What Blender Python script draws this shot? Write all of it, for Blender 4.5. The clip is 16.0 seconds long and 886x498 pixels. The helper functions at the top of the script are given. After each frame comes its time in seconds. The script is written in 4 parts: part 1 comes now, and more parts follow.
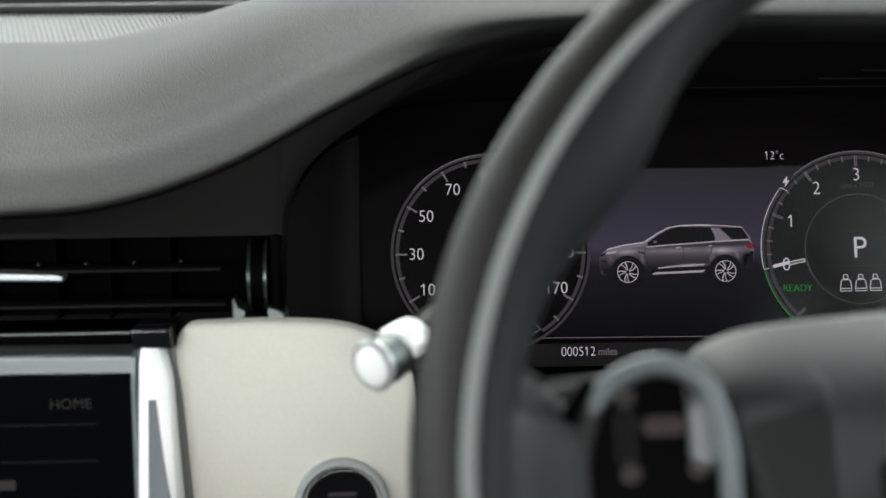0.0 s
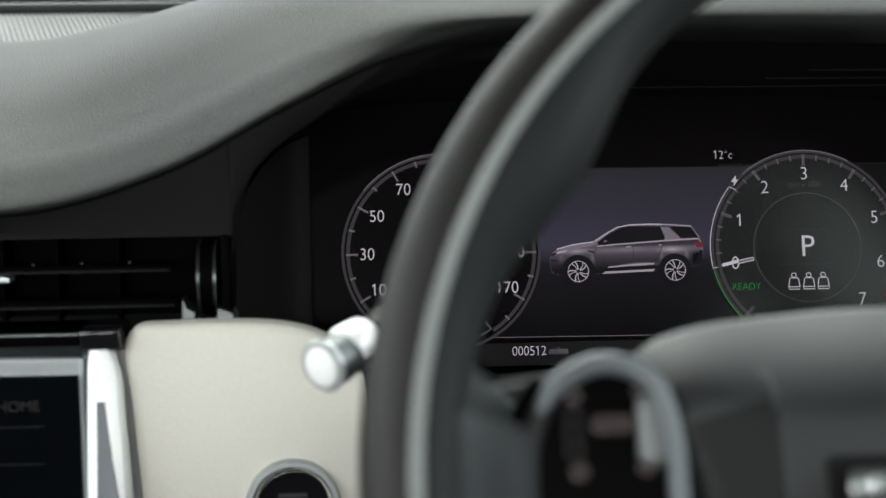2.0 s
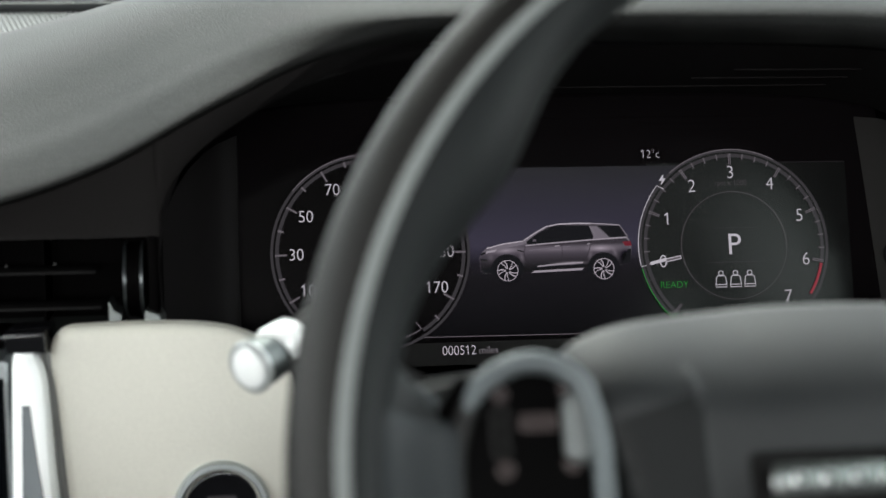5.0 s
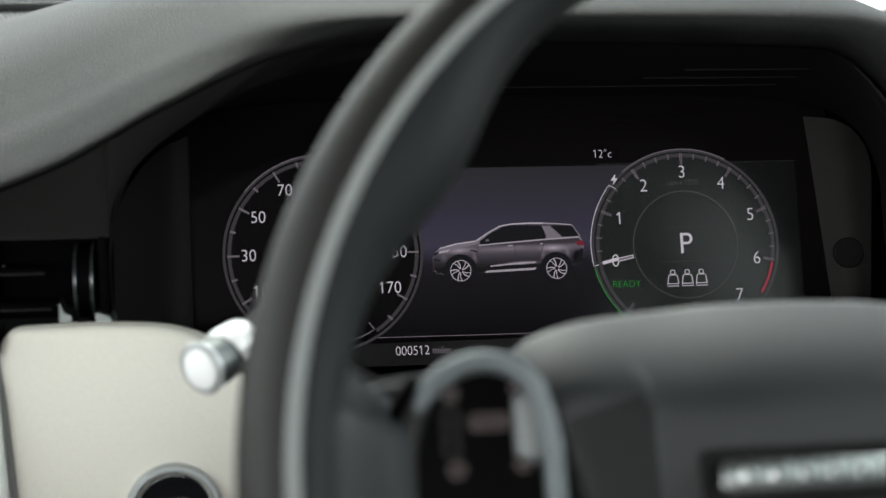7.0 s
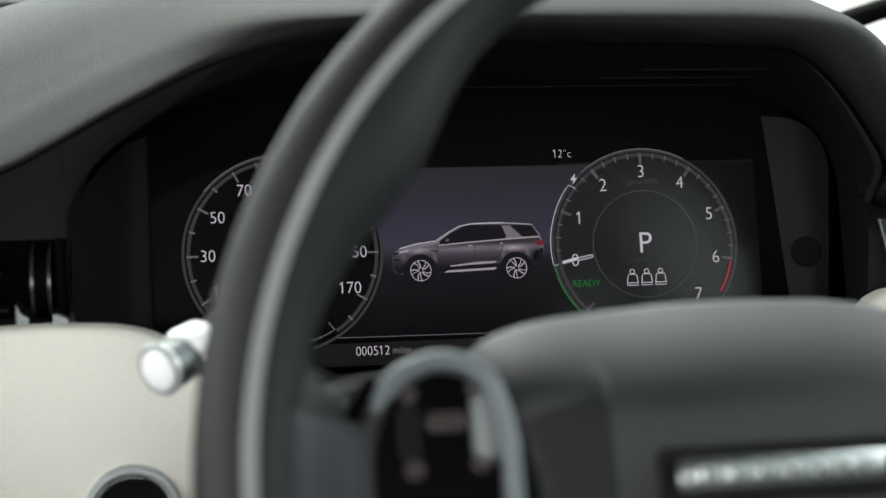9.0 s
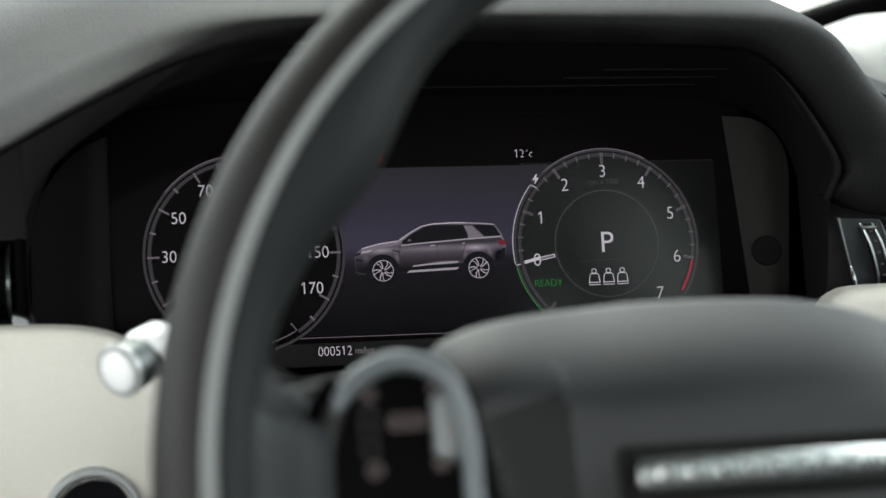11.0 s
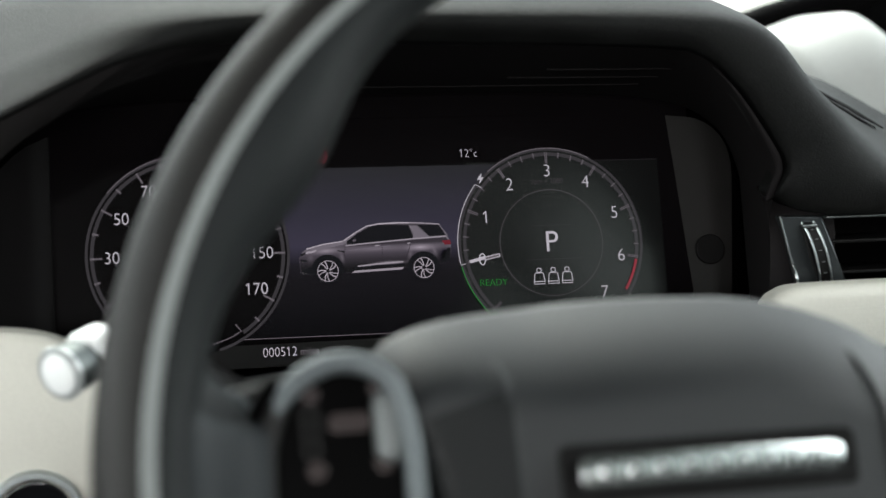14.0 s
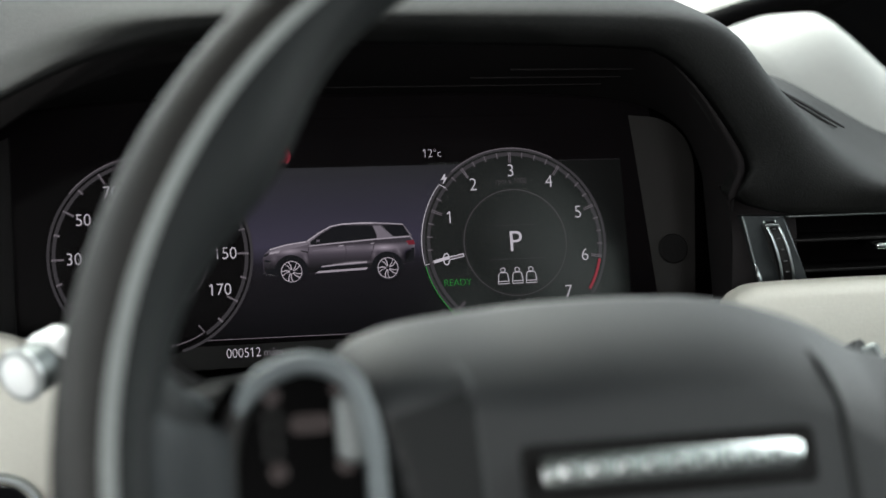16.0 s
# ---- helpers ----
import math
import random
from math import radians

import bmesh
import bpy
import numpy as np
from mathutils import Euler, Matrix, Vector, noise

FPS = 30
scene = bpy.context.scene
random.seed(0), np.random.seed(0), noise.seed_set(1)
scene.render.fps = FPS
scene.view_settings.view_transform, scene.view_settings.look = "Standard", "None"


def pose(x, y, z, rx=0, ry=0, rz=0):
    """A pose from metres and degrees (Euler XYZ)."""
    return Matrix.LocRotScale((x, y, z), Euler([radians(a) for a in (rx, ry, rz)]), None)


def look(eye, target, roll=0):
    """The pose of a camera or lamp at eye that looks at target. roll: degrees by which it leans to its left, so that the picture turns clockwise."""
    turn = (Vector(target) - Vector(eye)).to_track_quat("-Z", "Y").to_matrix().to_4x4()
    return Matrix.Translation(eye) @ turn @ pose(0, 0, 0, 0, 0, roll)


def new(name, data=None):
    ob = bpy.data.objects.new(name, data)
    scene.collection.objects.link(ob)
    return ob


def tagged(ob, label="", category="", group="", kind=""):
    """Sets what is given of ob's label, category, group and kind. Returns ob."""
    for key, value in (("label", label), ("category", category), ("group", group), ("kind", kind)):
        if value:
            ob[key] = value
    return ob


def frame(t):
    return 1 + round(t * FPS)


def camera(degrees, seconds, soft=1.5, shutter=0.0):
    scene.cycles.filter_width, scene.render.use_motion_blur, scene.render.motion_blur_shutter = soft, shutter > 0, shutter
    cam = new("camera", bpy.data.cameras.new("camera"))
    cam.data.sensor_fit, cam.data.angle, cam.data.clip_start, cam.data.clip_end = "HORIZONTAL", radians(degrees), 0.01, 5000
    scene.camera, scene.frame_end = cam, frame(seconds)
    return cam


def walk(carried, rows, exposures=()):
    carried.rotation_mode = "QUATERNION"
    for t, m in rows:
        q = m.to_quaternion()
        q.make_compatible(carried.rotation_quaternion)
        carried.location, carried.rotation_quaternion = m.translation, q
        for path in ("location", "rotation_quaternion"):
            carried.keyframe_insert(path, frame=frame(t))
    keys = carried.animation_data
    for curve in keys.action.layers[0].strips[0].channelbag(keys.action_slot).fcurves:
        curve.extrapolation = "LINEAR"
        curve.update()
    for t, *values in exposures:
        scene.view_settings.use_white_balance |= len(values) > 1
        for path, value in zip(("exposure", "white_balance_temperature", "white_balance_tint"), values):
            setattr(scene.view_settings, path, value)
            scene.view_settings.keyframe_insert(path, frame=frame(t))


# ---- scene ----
# The camera stands on a tripod in front of the dashboard and pans to the right.
cam = camera(32.8, 16.0)
cam.data.dof.use_dof = True
cam.data.dof.focus_distance = 0.755
cam.data.dof.aperture_fstop = 6.9
ROWS = [
    (0.0, -0.0532, -0.7306, 1.0859, 83.486, 0.694, -2.428),
    (0.5, -0.0528, -0.7306, 1.0859, 83.482, 0.697, -2.862),
    (1.0, -0.0524, -0.7305, 1.0858, 83.483, 0.699, -3.306),
    (1.5, -0.0520, -0.7305, 1.0858, 83.478, 0.704, -3.742),
    (2.0, -0.0515, -0.7305, 1.0857, 83.474, 0.707, -4.181),
    (2.5, -0.0511, -0.7305, 1.0857, 83.475, 0.712, -4.599),
    (3.0, -0.0507, -0.7305, 1.0856, 83.471, 0.716, -5.024),
    (3.5, -0.0503, -0.7305, 1.0856, 83.468, 0.722, -5.437),
    (4.0, -0.0499, -0.7305, 1.0855, 83.470, 0.728, -5.854),
    (6.5, -0.0479, -0.7307, 1.0852, 83.458, 0.781, -7.968),
    (7.0, -0.0475, -0.7308, 1.0852, 83.457, 0.771, -8.375),
    (7.5, -0.0471, -0.7309, 1.0852, 83.455, 0.768, -8.739),
    (8.0, -0.0467, -0.7309, 1.0851, 83.450, 0.768, -9.093),
    (8.5, -0.0463, -0.7310, 1.0851, 83.444, 0.772, -9.434),
    (9.0, -0.0459, -0.7310, 1.0851, 83.441, 0.774, -9.782),
    (9.5, -0.0456, -0.7311, 1.0851, 83.436, 0.780, -10.112),
    (10.0, -0.0452, -0.7312, 1.0851, 83.432, 0.781, -10.459),
    (12.5, -0.0435, -0.7314, 1.0851, 83.402, 0.796, -12.084),
    (13.0, -0.0431, -0.7314, 1.0852, 83.393, 0.798, -12.420),
    (13.5, -0.0427, -0.7315, 1.0852, 83.385, 0.805, -12.743),
    (14.0, -0.0423, -0.7315, 1.0852, 83.379, 0.812, -13.062),
    (14.5, -0.0419, -0.7316, 1.0853, 83.370, 0.818, -13.370),
    (15.0, -0.0415, -0.7316, 1.0853, 83.361, 0.817, -13.683),
    (15.5, -0.0411, -0.7317, 1.0854, 83.353, 0.817, -13.995),
    (16.0, -0.0407, -0.7317, 1.0854, 83.346, 0.815, -14.322),
]
walk(cam, [(t, pose(x, y, z, rx, ry, rz)) for t, x, y, z, rx, ry, rz in ROWS], exposures=[(0.0, 2.0), (16.0, 2.0)])
from mathutils.bvhtree import BVHTree

# ---- world and light: soft daylight through the windscreen and the side windows ----
world = bpy.data.worlds.new("sky")
scene.world = world
world.use_nodes = True
wn = world.node_tree
sky = wn.nodes.new("ShaderNodeTexSky")
sky.sky_type, sky.sun_disc = "NISHITA", False
sky.sun_elevation, sky.sun_rotation = radians(61), radians(-11)
sky.air_density, sky.dust_density, sky.ozone_density = 1.0, 4.0, 1.0
haze = wn.nodes.new("ShaderNodeHueSaturation")      # thin cloud: the sky's colour is washed out
haze.inputs["Saturation"].default_value = 0.25
wn.links.new(sky.outputs[0], haze.inputs["Color"])
glass_tint = wn.nodes.new("ShaderNodeMix")           # all of it comes through slightly green glass
glass_tint.data_type, glass_tint.blend_type = "RGBA", "MULTIPLY"
glass_tint.inputs["Factor"].default_value = 1.0
glass_tint.inputs["B"].default_value = (0.922, 1.0, 0.955, 1)
wn.links.new(haze.outputs[0], glass_tint.inputs["A"])
wn.links.new(glass_tint.outputs["Result"], wn.nodes["Background"].inputs[0])
wn.nodes["Background"].inputs[1].default_value = 0.15
sun = new("sun", bpy.data.lights.new("sun", "SUN"))
sun.data.energy, sun.data.angle, sun.data.color = 0.56, radians(45), (0.93, 1.0, 0.945)
sun.matrix_world = look((-0.6, 3.2, 6.0), (0, 0, 0))


def window_light(name, at, target, wide, high, watts, colour=(0.962, 1.0, 0.97)):
    """Sky light that comes in through a window's opening."""
    ob = new(name, bpy.data.lights.new(name, "AREA"))
    ob.data.shape, ob.data.size, ob.data.size_y, ob.data.energy = "RECTANGLE", wide, high, watts
    ob.data.color = colour
    ob.matrix_world = look(at, target)
    return ob


window_light("side_window_light", (-0.80, -0.75, 1.27), (0.0, -0.75, 1.15), 1.3, 0.42, 2.35)
window_light("side_window_light", (0.61, -0.42, 1.27), (0.0, -0.42, 1.15), 0.66, 0.42, 0.75)
window_light("quarter_window_light", (0.605, -1.46, 1.29), (0.0, -1.46, 1.29), 1.32, 0.40, 0.27, (0.84, 1.0, 0.95))     # dark privacy glass
window_light("rear_window_light", (-0.22, -2.24, 1.195), (-0.18, 0.0, 1.03), 1.1, 0.26, 5.2, (0.99, 0.995, 0.98))


# ---- materials ----
GLOW = 0.25      # the displays are turned down in daylight
def material(name, colour, rough=0.5, metal=0.0, grain=0.0, grain_size=400.0, tint=0.12, coat=0.0, spec=0.5, sheen=0.0, emit=None, power=1.0, relief=0.0006, spread=0.4, stretch=1.0):
    """A procedural surface: colour varied at two scales, roughness wear, fine relief."""
    m = bpy.data.materials.new(name)
    m.use_nodes = True
    nt = m.node_tree
    b = nt.nodes["Principled BSDF"]
    b.inputs["Roughness"].default_value = rough
    b.inputs["Metallic"].default_value = metal
    b.inputs["Specular IOR Level"].default_value = spec
    b.inputs["Coat Weight"].default_value = coat
    b.inputs["Sheen Weight"].default_value = sheen
    b.inputs["Sheen Roughness"].default_value = 0.45
    b.inputs["Coat Roughness"].default_value = 0.05
    if emit:
        b.inputs["Base Color"].default_value = (0.004, 0.004, 0.004, 1)
        b.inputs["Roughness"].default_value = 0.1
        b.inputs["Specular IOR Level"].default_value = 0.3
        b.inputs["Emission Color"].default_value = (*emit, 1)
        b.inputs["Emission Strength"].default_value = power * GLOW
        return m
    co = nt.nodes.new("ShaderNodeTexCoord")
    big = nt.nodes.new("ShaderNodeTexNoise")
    big.inputs["Scale"].default_value = 14.0
    big.inputs["Detail"].default_value = 3.0
    nt.links.new(co.outputs["Object"], big.inputs["Vector"])
    fine = nt.nodes.new("ShaderNodeTexNoise")
    fine.inputs["Scale"].default_value = grain_size
    fine.inputs["Detail"].default_value = 2.0
    lie = nt.nodes.new("ShaderNodeMapping")          # grain drawn out along the car where stretch is below one
    lie.inputs["Scale"].default_value = (1.0, stretch, 1.0)
    nt.links.new(co.outputs["Object"], lie.inputs["Vector"])
    nt.links.new(lie.outputs[0], fine.inputs["Vector"])
    both = nt.nodes.new("ShaderNodeMath")
    both.operation = "ADD"
    nt.links.new(big.outputs["Fac"], both.inputs[0])
    nt.links.new(fine.outputs["Fac"], both.inputs[1])
    span = nt.nodes.new("ShaderNodeMapRange")
    span.inputs["From Min"].default_value, span.inputs["From Max"].default_value = 1 - spread, 1 + spread
    nt.links.new(both.outputs[0], span.inputs["Value"])
    mix = nt.nodes.new("ShaderNodeMix")
    mix.data_type = "RGBA"
    mix.inputs["A"].default_value = (*[c * (1 - tint) for c in colour], 1)
    mix.inputs["B"].default_value = (*[min(1, c * (1 + tint)) for c in colour], 1)
    nt.links.new(span.outputs[0], mix.inputs["Factor"])
    nt.links.new(mix.outputs["Result"], b.inputs["Base Color"])
    wear = nt.nodes.new("ShaderNodeMapRange")
    wear.inputs["To Min"].default_value, wear.inputs["To Max"].default_value = max(0.02, rough - 0.06), min(1, rough + 0.06)
    nt.links.new(big.outputs["Fac"], wear.inputs["Value"])
    nt.links.new(wear.outputs[0], b.inputs["Roughness"])
    if grain:
        bump = nt.nodes.new("ShaderNodeBump")
        bump.inputs["Strength"].default_value = grain
        bump.inputs["Distance"].default_value = relief
        nt.links.new(fine.outputs["Fac"], bump.inputs["Height"])
        nt.links.new(bump.outputs[0], b.inputs["Normal"])
    return m


SOFT = material("dash soft touch", (0.0058, 0.0059, 0.0058), 0.6, grain=0.5, grain_size=1500, tint=0.6, spec=0.10, relief=0.0006, spread=0.2, stretch=0.35)
FACE = material("dash lower skin", (0.0100, 0.0089, 0.0089), 0.8, grain=0.4, grain_size=900, spec=0.12)
BLACK = material("matt black plastic", (0.0050, 0.0046, 0.0047), 0.5, grain=0.2, grain_size=700, spec=0.12)
CAVITY = material("binnacle black", (0.0088, 0.0076, 0.0080), 0.8, grain=0.2, grain_size=700, spec=0.08)
SLATE = material("dark grey plastic", (0.018, 0.019, 0.020), 0.55, grain=0.3, grain_size=700, spec=0.2)
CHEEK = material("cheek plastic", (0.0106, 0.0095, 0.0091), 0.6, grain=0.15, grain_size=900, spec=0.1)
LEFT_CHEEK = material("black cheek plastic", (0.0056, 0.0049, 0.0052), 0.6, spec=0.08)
CHEEK_STOP = material("cheek plug", (0.0044, 0.0040, 0.0041), 0.6, grain=0.2, grain_size=900, spec=0.1)
# darker cover tone: the flank's shade as a colour, and the right seam
SHADE_SKIN = material("shaded cover skin", (0.0058, 0.0064, 0.0069), 0.55, grain=0.2, grain_size=800, spec=0.27)
PIANO = material("piano black", (0.005, 0.005, 0.006), 0.12, coat=0.3)
# near black, because the shade inside the vents is put into the colour
SHADE_BLACK = material("black with vent shade in it", (0.0007, 0.0005, 0.0006), 0.6, spec=0.02)
LEATHER = material("dark wheel leather", (0.0106, 0.0096, 0.0090), 0.52, grain=0.5, grain_size=600, tint=0.15, spec=0.22)
COVER = material("airbag cover skin", (0.0046, 0.0060, 0.0074), 0.53, grain=0.25, grain_size=800, spec=0.60)
SHROUD = material("column shroud plastic", (0.0085, 0.0090, 0.0092), 0.6, grain=0.3, grain_size=800, spec=0.15)
STRIP = material("dark mileage strip", (0.0105, 0.0098, 0.0099), 0.5, spec=0.15)
WEB = material("spoke web skin", (0.0230, 0.0266, 0.0294), 0.5, grain=0.3, grain_size=800, spec=0.2)
INLAY = material("satin silver paint", (0.208, 0.222, 0.219), 0.42, tint=0.06, spec=0.38)
GRIP = material("smooth grip leather", (0.0135, 0.0152, 0.0160), 0.5, grain=0.3, grain_size=700, tint=0.1, spec=0.18)
SATIN = material("satin silver", (0.145, 0.158, 0.157), 0.42, metal=1.0, tint=0.05)
BRIGHT = material("brushed bright metal", (0.60, 0.64, 0.635), 0.22, metal=1.0, tint=0.05)
SWITCH_FRAME = material("satin grey switch frame", (0.122, 0.138, 0.145), 0.48, metal=0.35, tint=0.06)
RING = material("satin switch frame", (0.48, 0.52, 0.53), 0.38, metal=1.0, tint=0.05)
FRAME = material("satin screen frame", (0.26, 0.28, 0.287), 0.38, metal=1.0, tint=0.05)
PAD_EDGE = material("grey panel edge", (0.20, 0.205, 0.20), 0.6, tint=0.05, spec=0.3)
WEDGE = material("brushed grey inlay", (0.075, 0.084, 0.091), 0.42, metal=0.5, tint=0.06)
GUN = material("gunmetal", (0.055, 0.061, 0.064), 0.3, metal=0.8, tint=0.08)
CHROME = material("chrome", (0.85, 0.87, 0.87), 0.12, metal=1.0, tint=0.03)
KNOB_LIP = material("brushed knob rim", (0.50, 0.52, 0.52), 0.3, metal=0.5, tint=0.04)
# near-white base colour stands for the window reflected in the polished metal
KNOB = material("knob metal with bright reflection", (0.97, 0.98, 0.97), 0.22, metal=0.15, tint=0.03)
BLADE = material("bright aluminium", (0.90, 0.92, 0.92), 0.22, metal=0.0, tint=0.02, spec=0.8)
CREAM = material("cream leather", (0.58, 0.562, 0.50), 0.5, grain=0.15, grain_size=620, tint=0.05)
CREAM_TRIM = material("pale grey trim", (0.47, 0.47, 0.445), 0.7, grain=0.3, grain_size=500, tint=0.05)
GRILLE = material("pale speaker mesh", (0.030, 0.0325, 0.0325), 0.6, tint=0.08)
RUBBER = material("black rubber", (0.006, 0.006, 0.006), 0.6, spec=0.3)
HEADLINER = material("dark headliner cloth", (0.03, 0.03, 0.03), 0.95, grain=0.3, spec=0.2)
CARPET = material("black carpet", (0.015, 0.015, 0.015), 0.95, grain=0.6, spec=0.2)
PAVE = material("grey paving", (0.22, 0.22, 0.21), 0.9, grain=0.3, grain_size=60)
SCREEN = material("screen glass", (0.0040, 0.0032, 0.0037), 0.1, spec=0.22)
TOUCH_GLASS = material("touchscreen glass", (0.0020, 0.0026, 0.0033), 0.1, spec=0.2)
DISPLAY = material("display area", (0.0032, 0.0026, 0.0030), 0.13, spec=0.35)
# lighter, shinier copy of DISPLAY: the window's haze on the right side put in
HAZE_DISPLAY = material("display with window haze", (0.0048, 0.0050, 0.0050), 0.19, spec=0.70)
WHITE = material("display white", (0, 0, 0), emit=(0.46, 0.43, 0.48))
GREY = material("display grey", (0, 0, 0), emit=(0.115, 0.10, 0.115))
DIM = material("display dim grey", (0, 0, 0), emit=(0.035, 0.032, 0.036))
GREEN = material("display green", (0, 0, 0), emit=(0.02, 0.22, 0.036))
RED = material("display red", (0, 0, 0), emit=(0.22, 0.020, 0.034))
CAR_MID = material("display car paint", (0, 0, 0), emit=(0.088, 0.074, 0.093))
CAR_LIGHT = material("display car highlight", (0, 0, 0), emit=(0.42, 0.375, 0.425))
CAR_RIM = material("display car wheel", (0, 0, 0), emit=(0.36, 0.315, 0.36))
LINE = material("display faint line", (0, 0, 0), emit=(0.012, 0.010, 0.012))
INNER = material("display inner ring", (0, 0, 0), emit=(0.06, 0.055, 0.06))
MILES = material("display soft white", (0, 0, 0), emit=(0.19, 0.175, 0.195))
CAR_DARK = material("display car glass", (0, 0, 0), emit=(0.006, 0.006, 0.008))
CAR_SHADE = material("display car shade", (0, 0, 0), emit=(0.028, 0.023, 0.03))
CAR_TAIL = material("display tail lamp red", (0, 0, 0), emit=(0.13, 0.014, 0.024))
CAR_TOP = material("display car bonnet", (0, 0, 0), emit=(0.15, 0.13, 0.157))
CAR_SILL = material("display car glint", (0, 0, 0), emit=(0.30, 0.265, 0.305))
CAR_FLARE = material("display car arch", (0, 0, 0), emit=(0.14, 0.12, 0.148))
SWITCH_MARK = material("faint switch mark", (0, 0, 0), emit=(0.045, 0.037, 0.036))
DIM_MARK = material("dim switch mark", (0, 0, 0), emit=(0.040, 0.033, 0.033))
FAINT = material("screen faint text", (0, 0, 0), emit=(0.036, 0.033, 0.032))
BADGE_MARK = material("grey badge marks", (0.40, 0.42, 0.42), 0.3, metal=1.0, tint=0.05)
SCROLL = material("pale scroll switch", (0.15, 0.16, 0.16), 0.45, metal=0.4, tint=0.06)
SLOT_LIP = material("grey slot lip", (0.022, 0.022, 0.022), 0.6, spec=0.3)
SWITCH_BLACK = material("gloss black switch face", (0.0010, 0.0009, 0.0010), 0.3, spec=0.06)
SWITCH_EDGE = material("dark grey switch edge", (0.013, 0.0125, 0.0125), 0.5, spec=0.3)


def emboss(m, wide, high, strength):
    """Presses a fine woven pattern into a material, over x and z."""
    nt = m.node_tree
    co, sep, flat_ = nt.nodes.new("ShaderNodeTexCoord"), nt.nodes.new("ShaderNodeSeparateXYZ"), nt.nodes.new("ShaderNodeCombineXYZ")
    nt.links.new(co.outputs["Object"], sep.inputs[0])
    nt.links.new(sep.outputs["X"], flat_.inputs["X"])
    nt.links.new(sep.outputs["Z"], flat_.inputs["Y"])
    weave = nt.nodes.new("ShaderNodeTexBrick")
    for key, v in (("Scale", 1.0), ("Brick Width", wide), ("Row Height", high), ("Mortar Size", high * 0.2), ("Mortar Smooth", 0.8)):
        weave.inputs[key].default_value = v
    nt.links.new(flat_.outputs[0], weave.inputs["Vector"])
    bump = nt.nodes.new("ShaderNodeBump")
    bump.inputs["Strength"].default_value, bump.inputs["Distance"].default_value = strength, 0.0003
    bump.invert = True
    nt.links.new(weave.outputs["Fac"], bump.inputs["Height"])
    b = nt.nodes["Principled BSDF"]
    nt.links.new(b.inputs["Normal"].links[0].from_socket, bump.inputs["Normal"])
    nt.links.new(bump.outputs[0], b.inputs["Normal"])


emboss(CREAM, 0.0046, 0.0020, 0.06)


def gradient(name, stops, low, high, axis="Z", fade=None):
    """A lit display field whose glow runs through the stops between two heights of its own object; fade dims it from x0 to x1."""
    m = bpy.data.materials.new(name)
    m.use_nodes = True
    nt = m.node_tree
    b = nt.nodes["Principled BSDF"]
    b.inputs["Base Color"].default_value = (0.006, 0.006, 0.007, 1)
    b.inputs["Roughness"].default_value = 0.1
    b.inputs["Specular IOR Level"].default_value = 0.3
    co, sep = nt.nodes.new("ShaderNodeTexCoord"), nt.nodes.new("ShaderNodeSeparateXYZ")
    span, ramp = nt.nodes.new("ShaderNodeMapRange"), nt.nodes.new("ShaderNodeValToRGB")
    span.inputs["From Min"].default_value, span.inputs["From Max"].default_value = low, high
    nt.links.new(co.outputs["Object"], sep.inputs[0])
    nt.links.new(sep.outputs[axis], span.inputs["Value"])
    nt.links.new(span.outputs[0], ramp.inputs[0])
    marks = ramp.color_ramp.elements
    marks[0].position, marks[0].color = stops[0][0], (*stops[0][1], 1)
    marks[1].position, marks[1].color = stops[-1][0], (*stops[-1][1], 1)
    for at, c in stops[1:-1]:
        marks.new(at).color = (*c, 1)
    nt.links.new(ramp.outputs[0], b.inputs["Emission Color"])
    b.inputs["Emission Strength"].default_value = GLOW
    if fade:
        dim = nt.nodes.new("ShaderNodeMapRange")
        dim.interpolation_type = "SMOOTHSTEP"
        for key, v in zip(("From Min", "From Max", "To Min", "To Max"), (fade[0], fade[1], GLOW, GLOW * fade[2])):
            dim.inputs[key].default_value = v
        nt.links.new(sep.outputs["X"], dim.inputs["Value"])
        nt.links.new(dim.outputs[0], b.inputs["Emission Strength"])
    return m


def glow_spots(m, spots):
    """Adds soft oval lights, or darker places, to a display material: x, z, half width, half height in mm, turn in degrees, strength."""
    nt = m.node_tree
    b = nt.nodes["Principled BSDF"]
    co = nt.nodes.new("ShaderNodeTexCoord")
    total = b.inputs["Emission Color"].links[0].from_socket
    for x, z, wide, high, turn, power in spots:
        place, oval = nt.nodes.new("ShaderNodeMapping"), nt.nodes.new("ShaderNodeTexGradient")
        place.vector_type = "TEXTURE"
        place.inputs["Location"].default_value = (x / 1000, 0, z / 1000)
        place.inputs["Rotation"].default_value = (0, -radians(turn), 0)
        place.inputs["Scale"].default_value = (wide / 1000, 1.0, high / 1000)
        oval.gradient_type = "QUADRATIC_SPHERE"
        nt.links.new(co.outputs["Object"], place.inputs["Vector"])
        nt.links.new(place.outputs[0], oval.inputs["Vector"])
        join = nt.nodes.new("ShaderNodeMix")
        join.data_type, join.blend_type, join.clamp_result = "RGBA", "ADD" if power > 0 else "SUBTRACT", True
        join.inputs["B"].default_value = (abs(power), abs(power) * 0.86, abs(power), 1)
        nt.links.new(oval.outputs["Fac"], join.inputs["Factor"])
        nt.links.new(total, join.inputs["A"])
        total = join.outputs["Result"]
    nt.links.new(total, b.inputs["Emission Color"])


